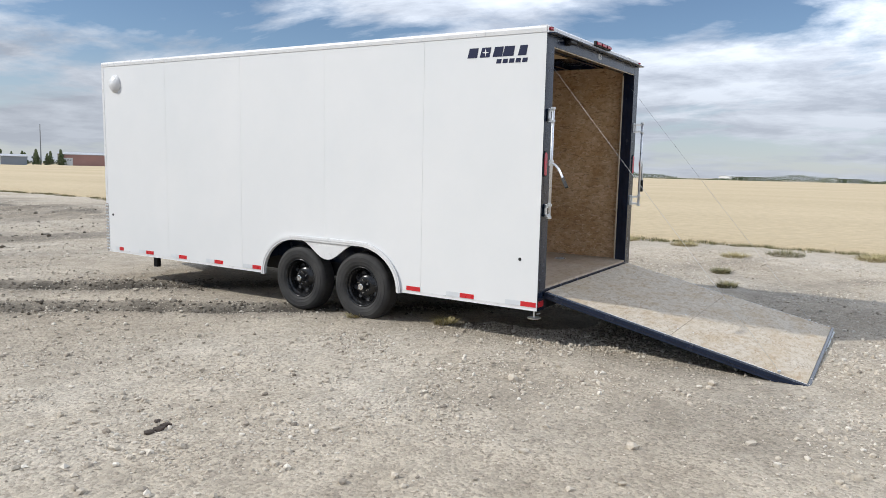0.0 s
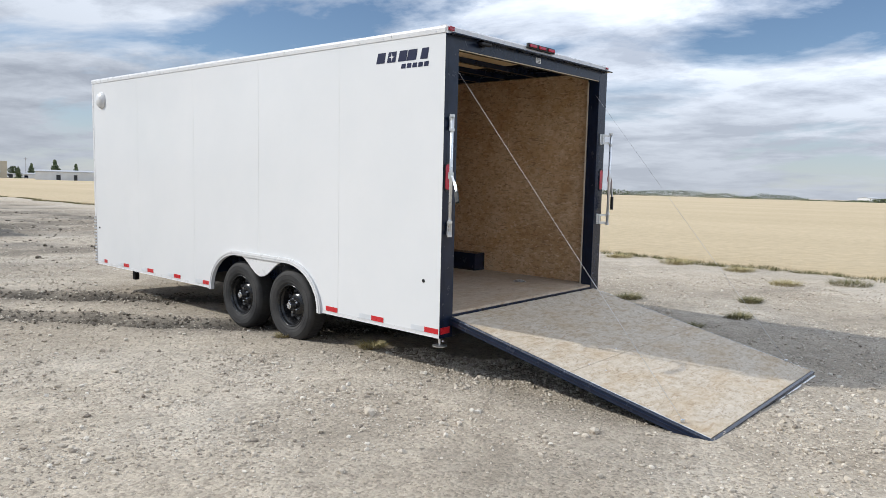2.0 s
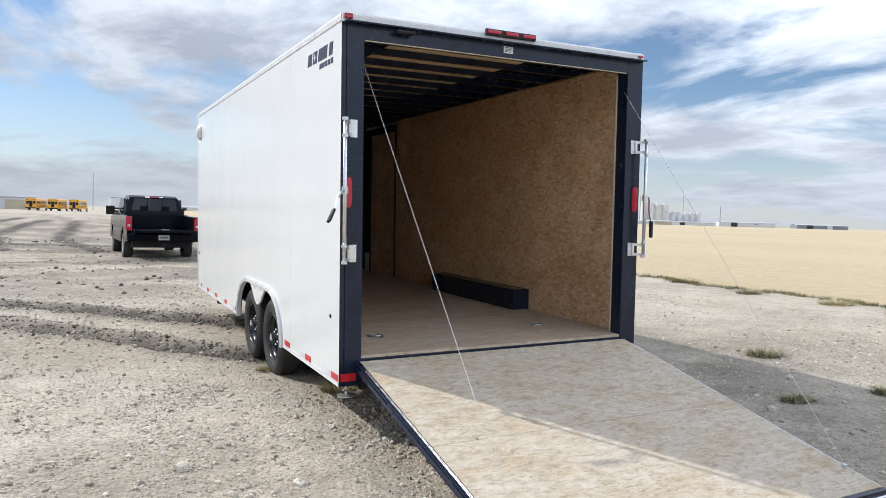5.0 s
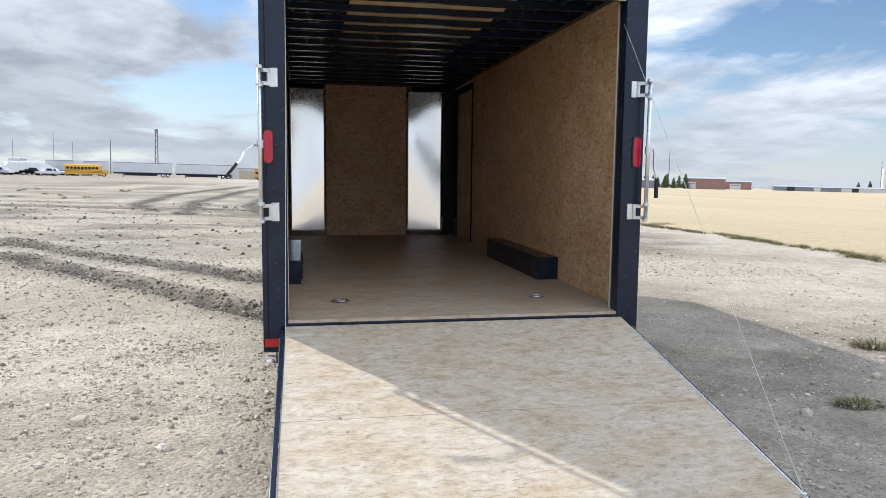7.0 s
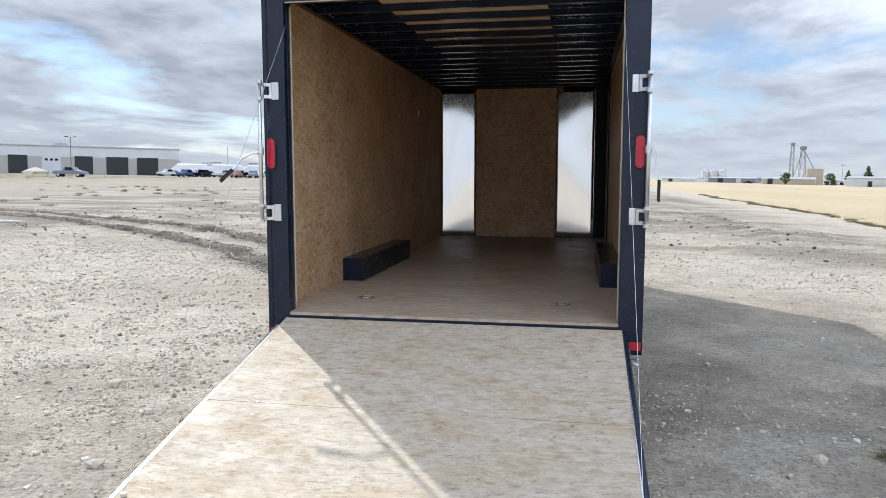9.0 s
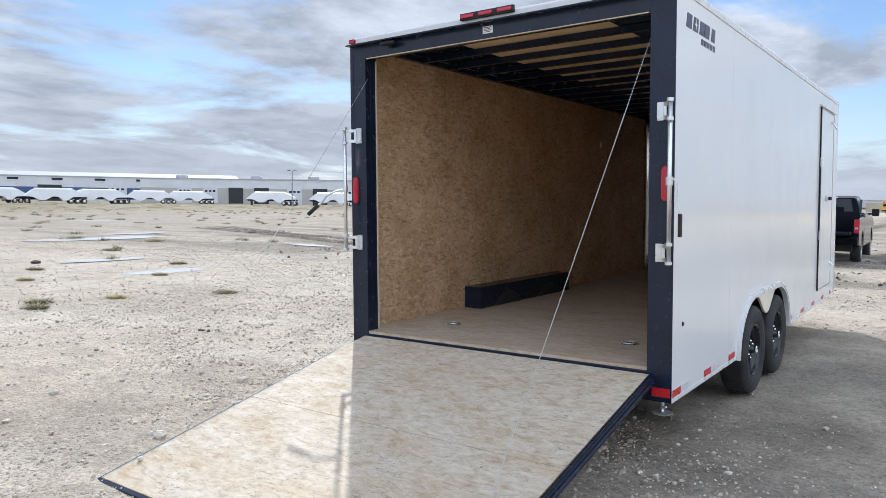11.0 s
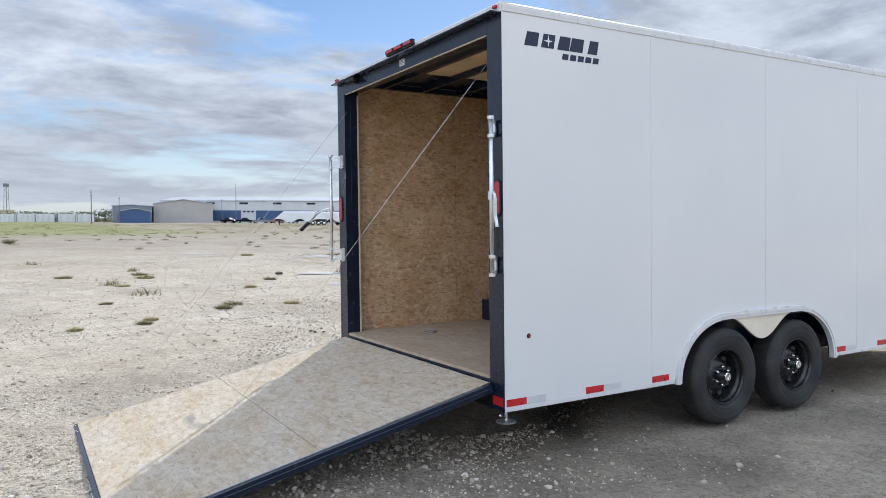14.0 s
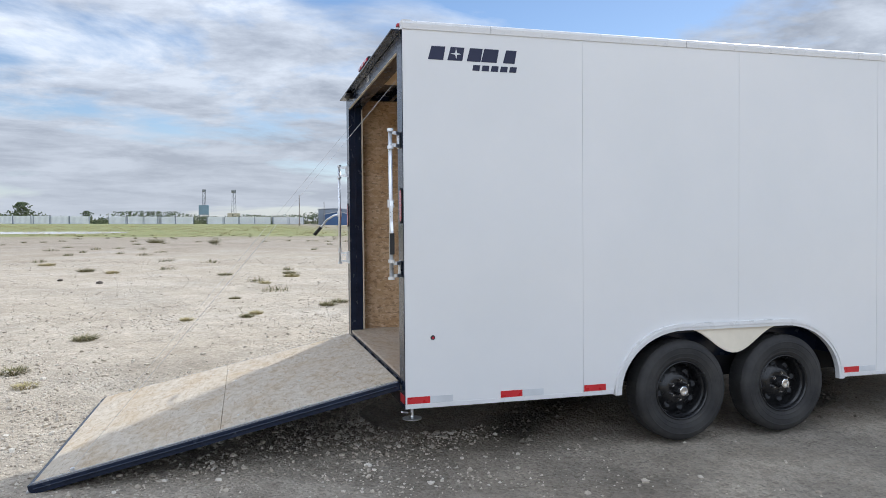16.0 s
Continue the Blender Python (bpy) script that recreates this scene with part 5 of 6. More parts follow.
# maker's mark on both sides, as plain slanted shapes
for side in (-1, 1):
    def at_y(u):
        return 0.17 + u if side > 0 else 0.79 - u
    for k, w in enumerate((0.118, 0.118, 0.112, 0.125, 0.098)):
        u0 = (0.0, 0.13, 0.262, 0.362, 0.515)[k]
        z0, z1, sl = 2.625, 2.712, 0.024
        pts = [(u0, z0), (u0 + w - 0.016, z0), (u0 + w, z1), (u0 + sl, z1)]
        part("decal_shape", prism([(at_y(u), z) for u, z in pts], "x", side * (W + 0.0003), side * (W + 0.0022)), DECAL, trailer, "navy vinyl mark")
    star = [(0.19 + r * math.cos(a), 2.6685 + r * math.sin(a)) for a, r in ((math.pi / 4 * n + math.pi / 2, 0.036 if n % 2 == 0 else 0.009) for n in range(8))]
    part("decal_star", prism([(at_y(u), z) for u, z in star], "x", side * (W + 0.0024), side * (W + 0.0034)), TRIM, trailer, "small white star")
    for k in range(5):
        u0 = 0.3 + k * 0.0645
        pts = [(u0, 2.566), (u0 + 0.05, 2.566), (u0 + 0.056, 2.603), (u0 + 0.008, 2.603)]
        part("decal_shape", prism([(at_y(u), z) for u, z in pts], "x", side * (W + 0.0003), side * (W + 0.0022)), DECAL, trailer, "navy vinyl mark")

# ---- the pickup ahead of the trailer ----
pickup = thing("pickup_truck", "dark navy crew-cab pickup with its tailgate let down", "truck", pose(-0.65, 17.8, -0.04, 0, 0, 2))
LENP = 5.85
side_line = [(0.0, 0.62), (0.0, 1.28), (1.72, 1.3), (1.9, 1.34), (2.15, 1.86), (2.45, 1.93), (3.55, 1.93), (3.9, 1.86), (4.55, 1.34), (5.55, 1.22), (5.82, 1.1), (5.85, 0.62),
             (5.3, 0.5), (5.28, 0.62), (5.18, 0.82), (4.98, 0.94), (4.76, 0.94), (4.56, 0.82), (4.46, 0.62), (4.44, 0.48), (1.72, 0.48), (1.7, 0.62), (1.6, 0.82), (1.4, 0.94), (1.18, 0.94), (0.98, 0.82), (0.88, 0.62), (0.86, 0.5)]
cab_line = [(1.9, 0.48), (1.9, 1.36), (2.14, 1.86), (2.45, 1.93), (3.55, 1.93), (3.9, 1.86), (4.55, 1.34), (5.55, 1.22), (5.82, 1.1), (5.85, 0.5), (4.44, 0.48)]
cabm = prism(cab_line, "x", -0.88, 0.88)
for v in cabm.verts:
    if v.co.z > 1.4:
        v.co.x *= 0.81
bmesh.ops.bevel(cabm, geom=cabm.edges[:], offset=0.03, segments=2, affect="EDGES")
body_p = part("body", cabm, NAVYCAR, pickup, smooth=False)
bed_line = [(0.0, 0.6), (0.0, 1.3), (1.9, 1.33), (1.9, 0.48), (1.72, 0.48)] + side_line[21:]
for s in (-1, 1):
    bedm = prism(bed_line, "x", s * 0.8, s * 0.985, bev=0.015)
    part("bed_side", bedm, NAVYCAR, pickup)
    tl = part("tail_lamp", box(s * 0.86, s * 0.992, -0.012, 0.06, 0.9, 1.27, 0.015), LENS, pickup, "red tail lamp")
    part("lamp_trim", box(s * 0.9, s * 0.96, -0.018, -0.01, 1.0, 1.05, 0.004), CHROME, tl)
    fr = prism([(1.9, 0.48), (1.9, 1.34), (4.55, 1.34), (5.55, 1.22), (5.8, 1.08), (5.83, 0.5), (5.3, 0.5)] + side_line[13:20], "x", s * 0.86, s * 0.985, bev=0.015)
    part("door_side", fr, NAVYCAR, pickup)
    part("side_window", prism([(2.25, 1.38), (2.42, 1.82), (3.6, 1.82), (4.2, 1.38)], "x", s * 0.79, s * 0.86), GLASS, pickup)
    mir = part("mirror", box(s * 1.02, s * 1.22, 3.98, 4.1, 1.32, 1.55, 0.03), BLACKMATT, pickup, "black door mirror")
    part("mirror_arm", box(s * 0.9, s * 1.06, 4.02, 4.07, 1.36, 1.42, 0.01), BLACKMATT, mir)
    for y in (1.29, 4.87):
        w = new("wheel")
        w.parent = pickup
        w.matrix_local = pose(s * 0.97, y, 0.395, 0, 0, 0 if s > 0 else 180)
        part("tyre", turned([(-0.24, 0.22), (-0.26, 0.3), (-0.25, 0.37), (-0.21, 0.395), (-0.04, 0.395), (0.0, 0.37), (0.01, 0.3), (0.0, 0.23)], 36, "x"), TYRE, w, smooth=True)
        part("rim", turned([(0.0, 0.24), (0.005, 0.23), (-0.02, 0.2), (-0.05, 0.15), (-0.03, 0.06), (-0.02, 0.001)], 24, "x"), CHROME, w, smooth=True)
rw = part("rear_window", prism([(-0.68, 1.4), (0.68, 1.4), (0.6, 1.83), (-0.6, 1.83)], "y", 1.95, 2.14), GLASS, pickup)
for x in (-0.22, 0.22):
    part("window_bar", box(x - 0.012, x + 0.012, 1.94, 1.951, 1.41, 1.82), BLACKMATT, rw)
for x in (-0.31, 0.31):
    part("head_rest", box(x - 0.12, x + 0.12, 1.938, 1.949, 1.42, 1.6, 0.01), NAVYCAR, rw)
part("windscreen", prism([(3.98, 1.84), (4.0, 1.86), (4.57, 1.38), (4.5, 1.36)], "x", -0.66, 0.66), GLASS, pickup)
rl = part("roof_lamp", box(-0.13, 0.13, 2.08, 2.12, 1.86, 1.895, 0.006), LENS, pickup, "high red brake lamp")
for s in (-1, 1):
    part("cargo_lamp", box(s * 0.14, s * 0.26, 2.08, 2.12, 1.862, 1.893, 0.006), CHROME, rl)
part("bed_floor", box(-0.8, 0.8, 0.0, 1.9, 0.82, 0.88), BLACKMATT, pickup)
gate = part("tailgate", box(-0.78, 0.78, -0.62, -0.02, 0.84, 0.92, 0.02), NAVYCAR, pickup, "lowered tailgate")
part("gate_handle", box(-0.1, 0.1, -0.3, -0.22, 0.925, 0.935), CHROME, gate)
bmp = part("bumper", box(-0.97, 0.97, -0.14, 0.05, 0.58, 0.8, 0.03), NAVYCAR, pickup)
pl = part("licence_plate", box(-0.15, 0.15, -0.152, -0.14, 0.62, 0.77, 0.004), SEMI, bmp, "pale licence plate")
part("plate_bar", box(-0.11, 0.11, -0.156, -0.151, 0.67, 0.72), GREYW, bmp)
part("hitch", box(-0.05, 0.05, -0.3, 0.1, 0.45, 0.52, 0.01), BLACKMATT, pickup)
part("underbody", box(-0.8, 0.8, 0.3, 5.6, 0.38, 0.6), BLACKMATT, pickup)

# ---- distance: vehicles ----


def bogie(parent, xs, half, r):
    for x in xs:
        for s in (-1, 1):
            w = turned([(s * (half - 0.3), 0.02), (s * (half - 0.3), r), (s * half, r), (s * (half + 0.01), r * 0.6), (s * (half - 0.05), 0.02)], 18, "y", (x, 0, r))
            tyre = part("wheel", w, TYRE, parent)
            part("rim", turned([(s * (half + 0.012), r * 0.58), (s * (half + 0.03), r * 0.3), (s * (half + 0.03), 0.01)], 14, "y", (x, 0, r)), CHROME, tyre)


def semi_trailer(m, length, label):
    t = thing("semi_trailer", label, "trailer", m, "parked semi trailers")
    h = length / 2
    body = part("body", box(-h, h, -1.3, 1.3, 1.15, 4.0, 0.04), SEMI, t)
    for x in np.arange(-h + 1.2, h, 1.22):
        for s in (-1, 1):
            part("body_rib", box(x, x + 0.05, s * 1.3, s * 1.315, 1.2, 3.95), SEMI, body)
    part("skirt", box(-h + 3.0, h - 4, -1.2, 1.2, 0.35, 1.15), BLACKMATT, t)
    part("chassis", box(-h + 0.2, h - 0.2, -0.9, 0.9, 0.8, 1.15), BLACKMATT, t)
    for s in (-1, 1):
        part("top_rail", box(-h, h, s * 1.3, s * 1.325, 3.86, 4.0), GREYW, body)
        part("bottom_rail", box(-h, h, s * 1.3, s * 1.325, 1.15, 1.32), GREYW, body)
    part("landing_leg", box(-h + 2.6, -h + 2.8, -0.9, 0.9, 0.0, 1.15), BLACKMATT, t)
    part("rear_guard", box(h - 0.1, h, -1.2, 1.2, 0.45, 0.6), RED, t)
    bogie(t, (h - 1.2, h - 2.5), 1.25, 0.5)
    return t


def along(x0, y0, x1, y1, u, z=0.0, extra=0):
    return pose(x0 + (x1 - x0) * u, y0 + (y1 - y0) * u, z, 0, 0, math.degrees(math.atan2(y1 - y0, x1 - x0)) + extra)


for u in (0.17, 0.5, 0.83):
    semi_trailer(along(-70.5, 209, -21.5, 219, u), 15.6, "long white box semi trailer parked on the yard")
semi_trailer(along(4.5, 214, 19, 214, 0.5), 13.0, "white box semi trailer behind the school buses")


def school_bus(m, length, label):
    """A yellow school bus; its nose points to +x."""
    b = thing("school_bus", label, "bus", m, "parked school buses")
    h = length / 2
    prof = [(-1.2, 0.55), (1.2, 0.55), (1.2, 2.35), (1.05, 2.75), (0.6, 2.95), (-0.6, 2.95), (-1.05, 2.75), (-1.2, 2.35)]
    body = part("body", prism(prof, "x", -h, h - 1.4), YELLOW, b)
    part("bonnet", box(h - 1.42, h, -0.95, 0.95, 0.55, 1.6, 0.1), YELLOW, b)
    for s in (-1, 1):
        for x in np.arange(-h + 0.35, h - 2.2, 0.8):
            part("window", box(x, x + 0.64, s * 1.195, s * 1.21, 1.75, 2.3), GLASS, body)
        for z in (0.95, 1.25, 1.6):
            part("side_rail", box(-h, h - 1.4, s * 1.2, s * 1.215, z, z + 0.07), BLACKMATT, body)
    for y0, y1, z0, z1 in ((-1.0, -0.4, 1.6, 2.25), (-0.35, 0.35, 0.9, 2.3), (0.4, 1.0, 1.6, 2.25)):
        part("rear_window", box(-h - 0.012, -h + 0.01, y0, y1, z0, z1), GLASS, body)
    for y in (-0.95, -0.7, 0.7, 0.95):
        part("rear_lamp", box(-h - 0.03, -h, y - 0.09, y + 0.09, 2.5, 2.68, 0.02), LENS, body)
    part("bumper", box(-h - 0.1, -h, -1.2, 1.2, 0.5, 0.75), BLACKMATT, b)
    bogie(b, (-h + 2.6, h - 1.0), 1.15, 0.48)
    return b


school_bus(along(-59, 187, -48.5, 189.5, 0.5), 9.6, "yellow school bus parked before white trailers")
for x, y in ((-11.7, 200), (-7.1, 201), (-2.5, 202)):
    school_bus(pose(x, y, 0, 0, 0, 78), 10.5, "yellow school bus seen from its rear")


def hopper_trailer(m, label):
    """A white grain hopper trailer with sloped ends and twin pockets."""
    t = thing("hopper_trailer", label, "trailer", m, "parked hopper trailers")
    body = part("body", prism([(-5.6, 1.5), (-4.0, 2.85), (-3.7, 2.95), (3.3, 2.95), (3.6, 2.85), (5.4, 1.9), (5.4, 1.5), (3.2, 1.35), (2.4, 0.7), (1.6, 0.7), (0.4, 1.45), (-0.4, 1.45), (-1.8, 0.7), (-2.6, 0.7), (-4.0, 1.35)], "y", -1.25, 1.25), HOPPERW, t)
    part("tarp", prism([(-1.25, 2.95), (0.0, 3.2), (1.25, 2.95)], "x", -3.7, 3.3), ROOFM, body)
    for x in np.arange(-3.6, 3.4, 0.8):
        part("body_rib", box(x, x + 0.08, -1.3, 1.3, 1.6, 2.9), HOPPERW, body)
    bogie(t, (2.9, 4.15, 5.4), 1.2, 0.5)
    part("landing_leg", box(-4.6, -4.4, -0.9, 0.9, 0, 1.6), BLACKMATT, t)
    part("frame_rail", box(-5.4, 6.0, -0.5, 0.5, 1.05, 1.4), BLACKMATT, t)
    return t


for x, y, a in ((-153.5, 53, 72), (-156, 61, 96), (-149, 69, 72), (-150, 79, 78), (-158, 96, 60), (-154, 104, 60), (-118, 118, 40), (-128, 108, 40)):
    hopper_trailer(pose(x, y, 0, 0, 0, a), "white grain hopper trailer parked in a row")


def small_truck(m, material, label):
    t = thing("parked_truck", label, "truck", m, "parked far vehicles")
    cab = prism([(-2.6, 0.5), (-2.6, 1.05), (-0.9, 1.1), (-0.6, 1.75), (0.7, 1.75), (1.3, 1.15), (2.5, 1.0), (2.6, 0.5)], "y", -0.9, 0.9, bev=0.05)
    part("body", cab, material, t)
    for s in (-1, 1):
        part("side_window", prism([(-0.5, 1.15), (-0.4, 1.65), (0.6, 1.65), (1.0, 1.15)], "y", s * 0.88, s * 0.91), GLASS, t)
    bogie(t, (-1.7, 1.7), 0.85, 0.38)
    return t


small_truck(pose(-85, 106, 0, 0, 0, 10), GREYW, "grey pickup parked on the far yard")
for k, (x, y) in enumerate(((-90, 152), (-86.5, 153.5), (-83, 155), (-79.5, 156.5), (-76, 158), (-72, 159))):
    small_truck(pose(x, y, 0, 0, 0, 80 + 7 * k), (BLUEW, NAVYCAR, SEMI, REDW, GREYW, NAVYCAR)[k], "parked vehicle in a far row")
for k in range(9):
    small_truck(pose(100 + 9.5 * k, 455 - 2.5 * k, 0, 0, 0, 15 * k), (NAVYCAR, SEMI, REDW, GREYW, SEMI, NAVYCAR, BLUEW, SEMI, REDW)[k], "parked vehicle beyond the stubble field")
for k in range(9):
    small_truck(pose(-226 + 2.6 * k, 55 + 4.4 * k, 0, 0, 0, 40 + 25 * k), (NAVYCAR, NAVYCAR, GREYW, REDW, NAVYCAR, SEMI, NAVYCAR, GREYW, NAVYCAR)[k], "dark vehicle parked by the warehouse")

cols = (SEMI, NAVYCAR, SEMI, REDW, SEMI, GREYW, NAVYCAR, SEMI)
for k in range(16):
    u = k / 15
    x, y = -99 + 40 * u, 159 + 17 * u
    if k % 3 == 1:
        hopper_trailer(pose(x, y + 6, 0, 0, 0, 10 + 20 * (k % 3)), "white grain hopper trailer in a far row")
    else:
        small_truck(pose(x, y, 0, 0, 0, 60 + 23 * k), cols[k % 8], "parked truck in a far row")

for k in range(26):
    u = (k + 0.5) / 26
    x, y = -122 + 66 * u, 178 + 19 * u + 5 * (k % 3)
    if k % 4 == 3:
        semi_trailer(pose(x, y, 0, 0, 0, 70 + 30 * (k % 3)), 9.0, "short white box trailer in a far row")
    else:
        small_truck(pose(x, y, 0.0, 0, 0, 40 + 31 * k), (SEMI, GREYW, SEMI, NAVYCAR, HOPPERW, BLUEW)[k % 6], "parked truck in a far row")

# ---- distance: buildings ----


def hall(name, label, x0, y0, x1, y1, depth, tall, wall, roof, doors=(), band=None, windows=0, ridge=0.0):
    """A long shed from (x0, y0) to (x1, y1); its front looks to the right of that line. doors: (from, to, height, material) in parts of its length."""
    m = along(x0, y0, x1, y1, 0)
    t = thing(name, label, "building", m, "", "")
    ln = math.hypot(x1 - x0, y1 - y0)
    body = part("wall", prism([(0, 0), (depth, 0), (depth, tall), (depth / 2, tall + ridge), (0, tall)], "x", 0, ln), wall, t)
    rp = part("roof", prism([(-0.3, tall - 0.05), (-0.3, tall + 0.2), (depth / 2, tall + ridge + 0.25), (depth + 0.3, tall + 0.2), (depth + 0.3, tall - 0.05), (depth / 2, tall + ridge + 0.02)], "x", -0.3, ln + 0.3), roof, t)
    for a, b, h, mt in doors:
        d = part("door", box(ln * a, ln * b, -0.12, 0.05, 0, h), mt, t)
        part("door_frame", box(ln * a - 0.15, ln * b + 0.15, -0.16, 0.02, h, h + 0.25), TRIM, d)
        if mt is SEMI and h > 3:
            for k in range(3):
                part("door_pane", box(ln * a + (b - a) * ln * (0.15 + 0.27 * k), ln * a + (b - a) * ln * (0.32 + 0.27 * k), -0.14, -0.1, h * 0.72, h * 0.84), GLASS, d)
    if band:
        part("wall_band", box(0, ln, -0.06, 0.02, tall * band[0], tall * band[1]), band[2], t)
    for k in range(windows):
        u = (k + 0.5) / windows * ln
        w = part("window", box(u - 1.6, u + 1.6, -0.1, 0.02, tall * 0.84, tall * 0.93), GLASS, t)
        part("window_sill", box(u - 1.7, u + 1.7, -0.16, 0.0, tall * 0.82, tall * 0.84), TRIM, w)
    return t, body


BAYS = [(0.10, 0.14, 4.6, SEMI), (0.17, 0.21, 4.6, SEMI), (0.24, 0.28, 4.6, DARKDOOR), (0.31, 0.35, 4.6, DARKDOOR), (0.4, 0.44, 4.6, SEMI), (0.47, 0.51, 4.6, DARKDOOR), (0.54, 0.58, 4.6, SEMI), (0.62, 0.66, 4.6, DARKDOOR), (0.69, 0.73, 4.6, SEMI), (0.76, 0.80, 4.6, DARKDOOR), (0.83, 0.88, 4.6, DARKDOOR), (0.9, 0.95, 4.6, DARKDOOR)]
shop, _ = hall("truck_shop", "long low beige workshop with dark truck bay doors", -190, 113, -106, 176, 22, 7.0, BEIGEW, ROOFM, BAYS, (0.62, 1.0, WHITEW))
for u in (8, 30, 47, 75):
    rv = part("roof_unit", box(u, u + 3, 6, 8, 7.1, 8.2, 0.1), ROOFM, shop)
for k in range(2):
    m = lumps("gravel_heap", np.array([[-122.0 + 7 * k, 142.0 + 5 * k]]), np.array([4.0 - k]), STONES, 0.0, (0.35, 0.4))
    tagged(m, "grey heap of gravel before the workshop", "heap", group="gravel heaps")
hall("warehouse", "long white and blue warehouse with a blue band", -282, 44, -206, 160, 30, 8.0, WHITEW, ROOFM,
     [(0.1, 0.14, 5.2, SEMI), (0.22, 0.26, 5.2, SEMI), (0.42, 0.46, 5.2, SEMI), (0.55, 0.6, 5.2, DARKDOOR), (0.7, 0.74, 5.2, SEMI), (0.8, 0.84, 5.2, DARKDOOR)], (0.08, 0.56, BLUEW), 11, 1.6)
hall("dark_shed", "dark blue-grey shed beside a beige hall", -247.0, 35.4, -280.0, 41.6, 11.6, 5.4, GREYW, ROOFM, [(0.4, 0.6, 4, DARKDOOR)], None, 0, 0.3)
hall("lean_to", "low blue-grey lean-to before the dark shed", -243.5, 34.6, -246.4, 35.2, 9.0, 3.6, BLUEW, ROOFM, (), None, 0, 0.9)
hall("beige_hall", "beige gabled hall at the end of the warehouse", -250.3, 55.8, -287.0, 62.7, 19.0, 6.3, BEIGEW, ROOFM, (), None, 0, 1.5)
hall("white_office", "low white building beyond the stubble field", 112, 329, 136, 317, 14, 3.6, WHITEW, ROOFM, [(0.3, 0.36, 2.4, DARKDOOR), (0.55, 0.6, 2.4, DARKDOOR)], None, 0, 0.6)
hall("grey_shed", "grey metal shed beyond the stubble field", 137, 316.5, 158, 306, 16, 3.5, GREYW, ROOFM, [(0.4, 0.6, 3.6, WHITEW)], None, 0, 0.8)
hall("brown_barn", "dark brown shed beyond the stubble field", 194, 345, 212, 335, 16, 5.4, REDW, ROOFM, [(0.1, 0.3, 3.5, SEMI)], None, 0, 1.0)
hall("tan_shed", "long tan shed with a pale roof", 98, 412, 122, 404, 16, 2.9, TANW, ROOFM, [(0.1, 0.2, 3.2, DARKDOOR)], None, 0, 1.0)
hall("red_shed", "dull red shed beyond the stubble field", 251, 428, 278, 411, 14, 4.8, REDW, ROOFM, [(0.6, 0.8, 3.2, SEMI)], None, 0, 0.6)
for k, (x, y, ln, h, w) in enumerate(((60, 545, 26, 3.5, WHITEW), (95, 560, 34, 5.0, GREYW), (142, 470, 24, 3.6, WHITEW), (172, 462, 30, 4.2, WHITEW), (300, 420, 40, 4.0, GREYW), (350, 420, 34, 4.0, WHITEW), (400, 470, 46, 4.2, TANW),
                                      (470, 480, 40, 4.0, WHITEW), (520, 470, 50, 5.6, WHITEW), (585, 440, 46, 5.0, GREYW), (610, 330, 30, 4.0, WHITEW), (660, 120, 44, 5.0, WHITEW), (672, 40, 34, 5.2, WHITEW))):
    hall("farm_shed", "low far shed on the horizon", x, y, x + ln * 0.85, y - ln * 0.5, 14, h * 0.65, w, ROOFM, [(0.2, 0.32, h * 0.7, DARKDOOR), (0.6, 0.7, h * 0.6, SEMI)], None, 0, 0.8)
fence, _ = hall("pink_fence_wall", "low pale wall with a framed gate", -23, 219, -13, 219.5, 1.0, 3.2, WHITEW, ROOFM, [(0.3, 0.9, 2.6, TANW)])


def container(m, label):
    c = thing("shipping_container", label, "container", m, "row of pale containers")
    b = part("body", box(-3.05, 3.05, -1.22, 1.22, 0.12, 2.7, 0.03), HOPPERW, c)
    for x in np.arange(-2.9, 2.95, 0.36):
        part("rib", box(x, x + 0.14, 1.22, 1.25, 0.25, 2.6), WHITEW, b)
    for x in (-3.0, 2.9):
        part("corner_post", box(x - 0.06, x + 0.16, -1.25, 1.27, 0.0, 2.75), GREYW, c)
    return c


r2 = random.Random(4)
for k in range(19):
    u = (k + 0.5) / 19
    if k in (6, 12):
        continue
    container(along(-264, -86, -275, 20, u + r2.uniform(-0.008, 0.008), 0, 180), "pale shipping container in a far row")

# ---- distance: towers, poles ----


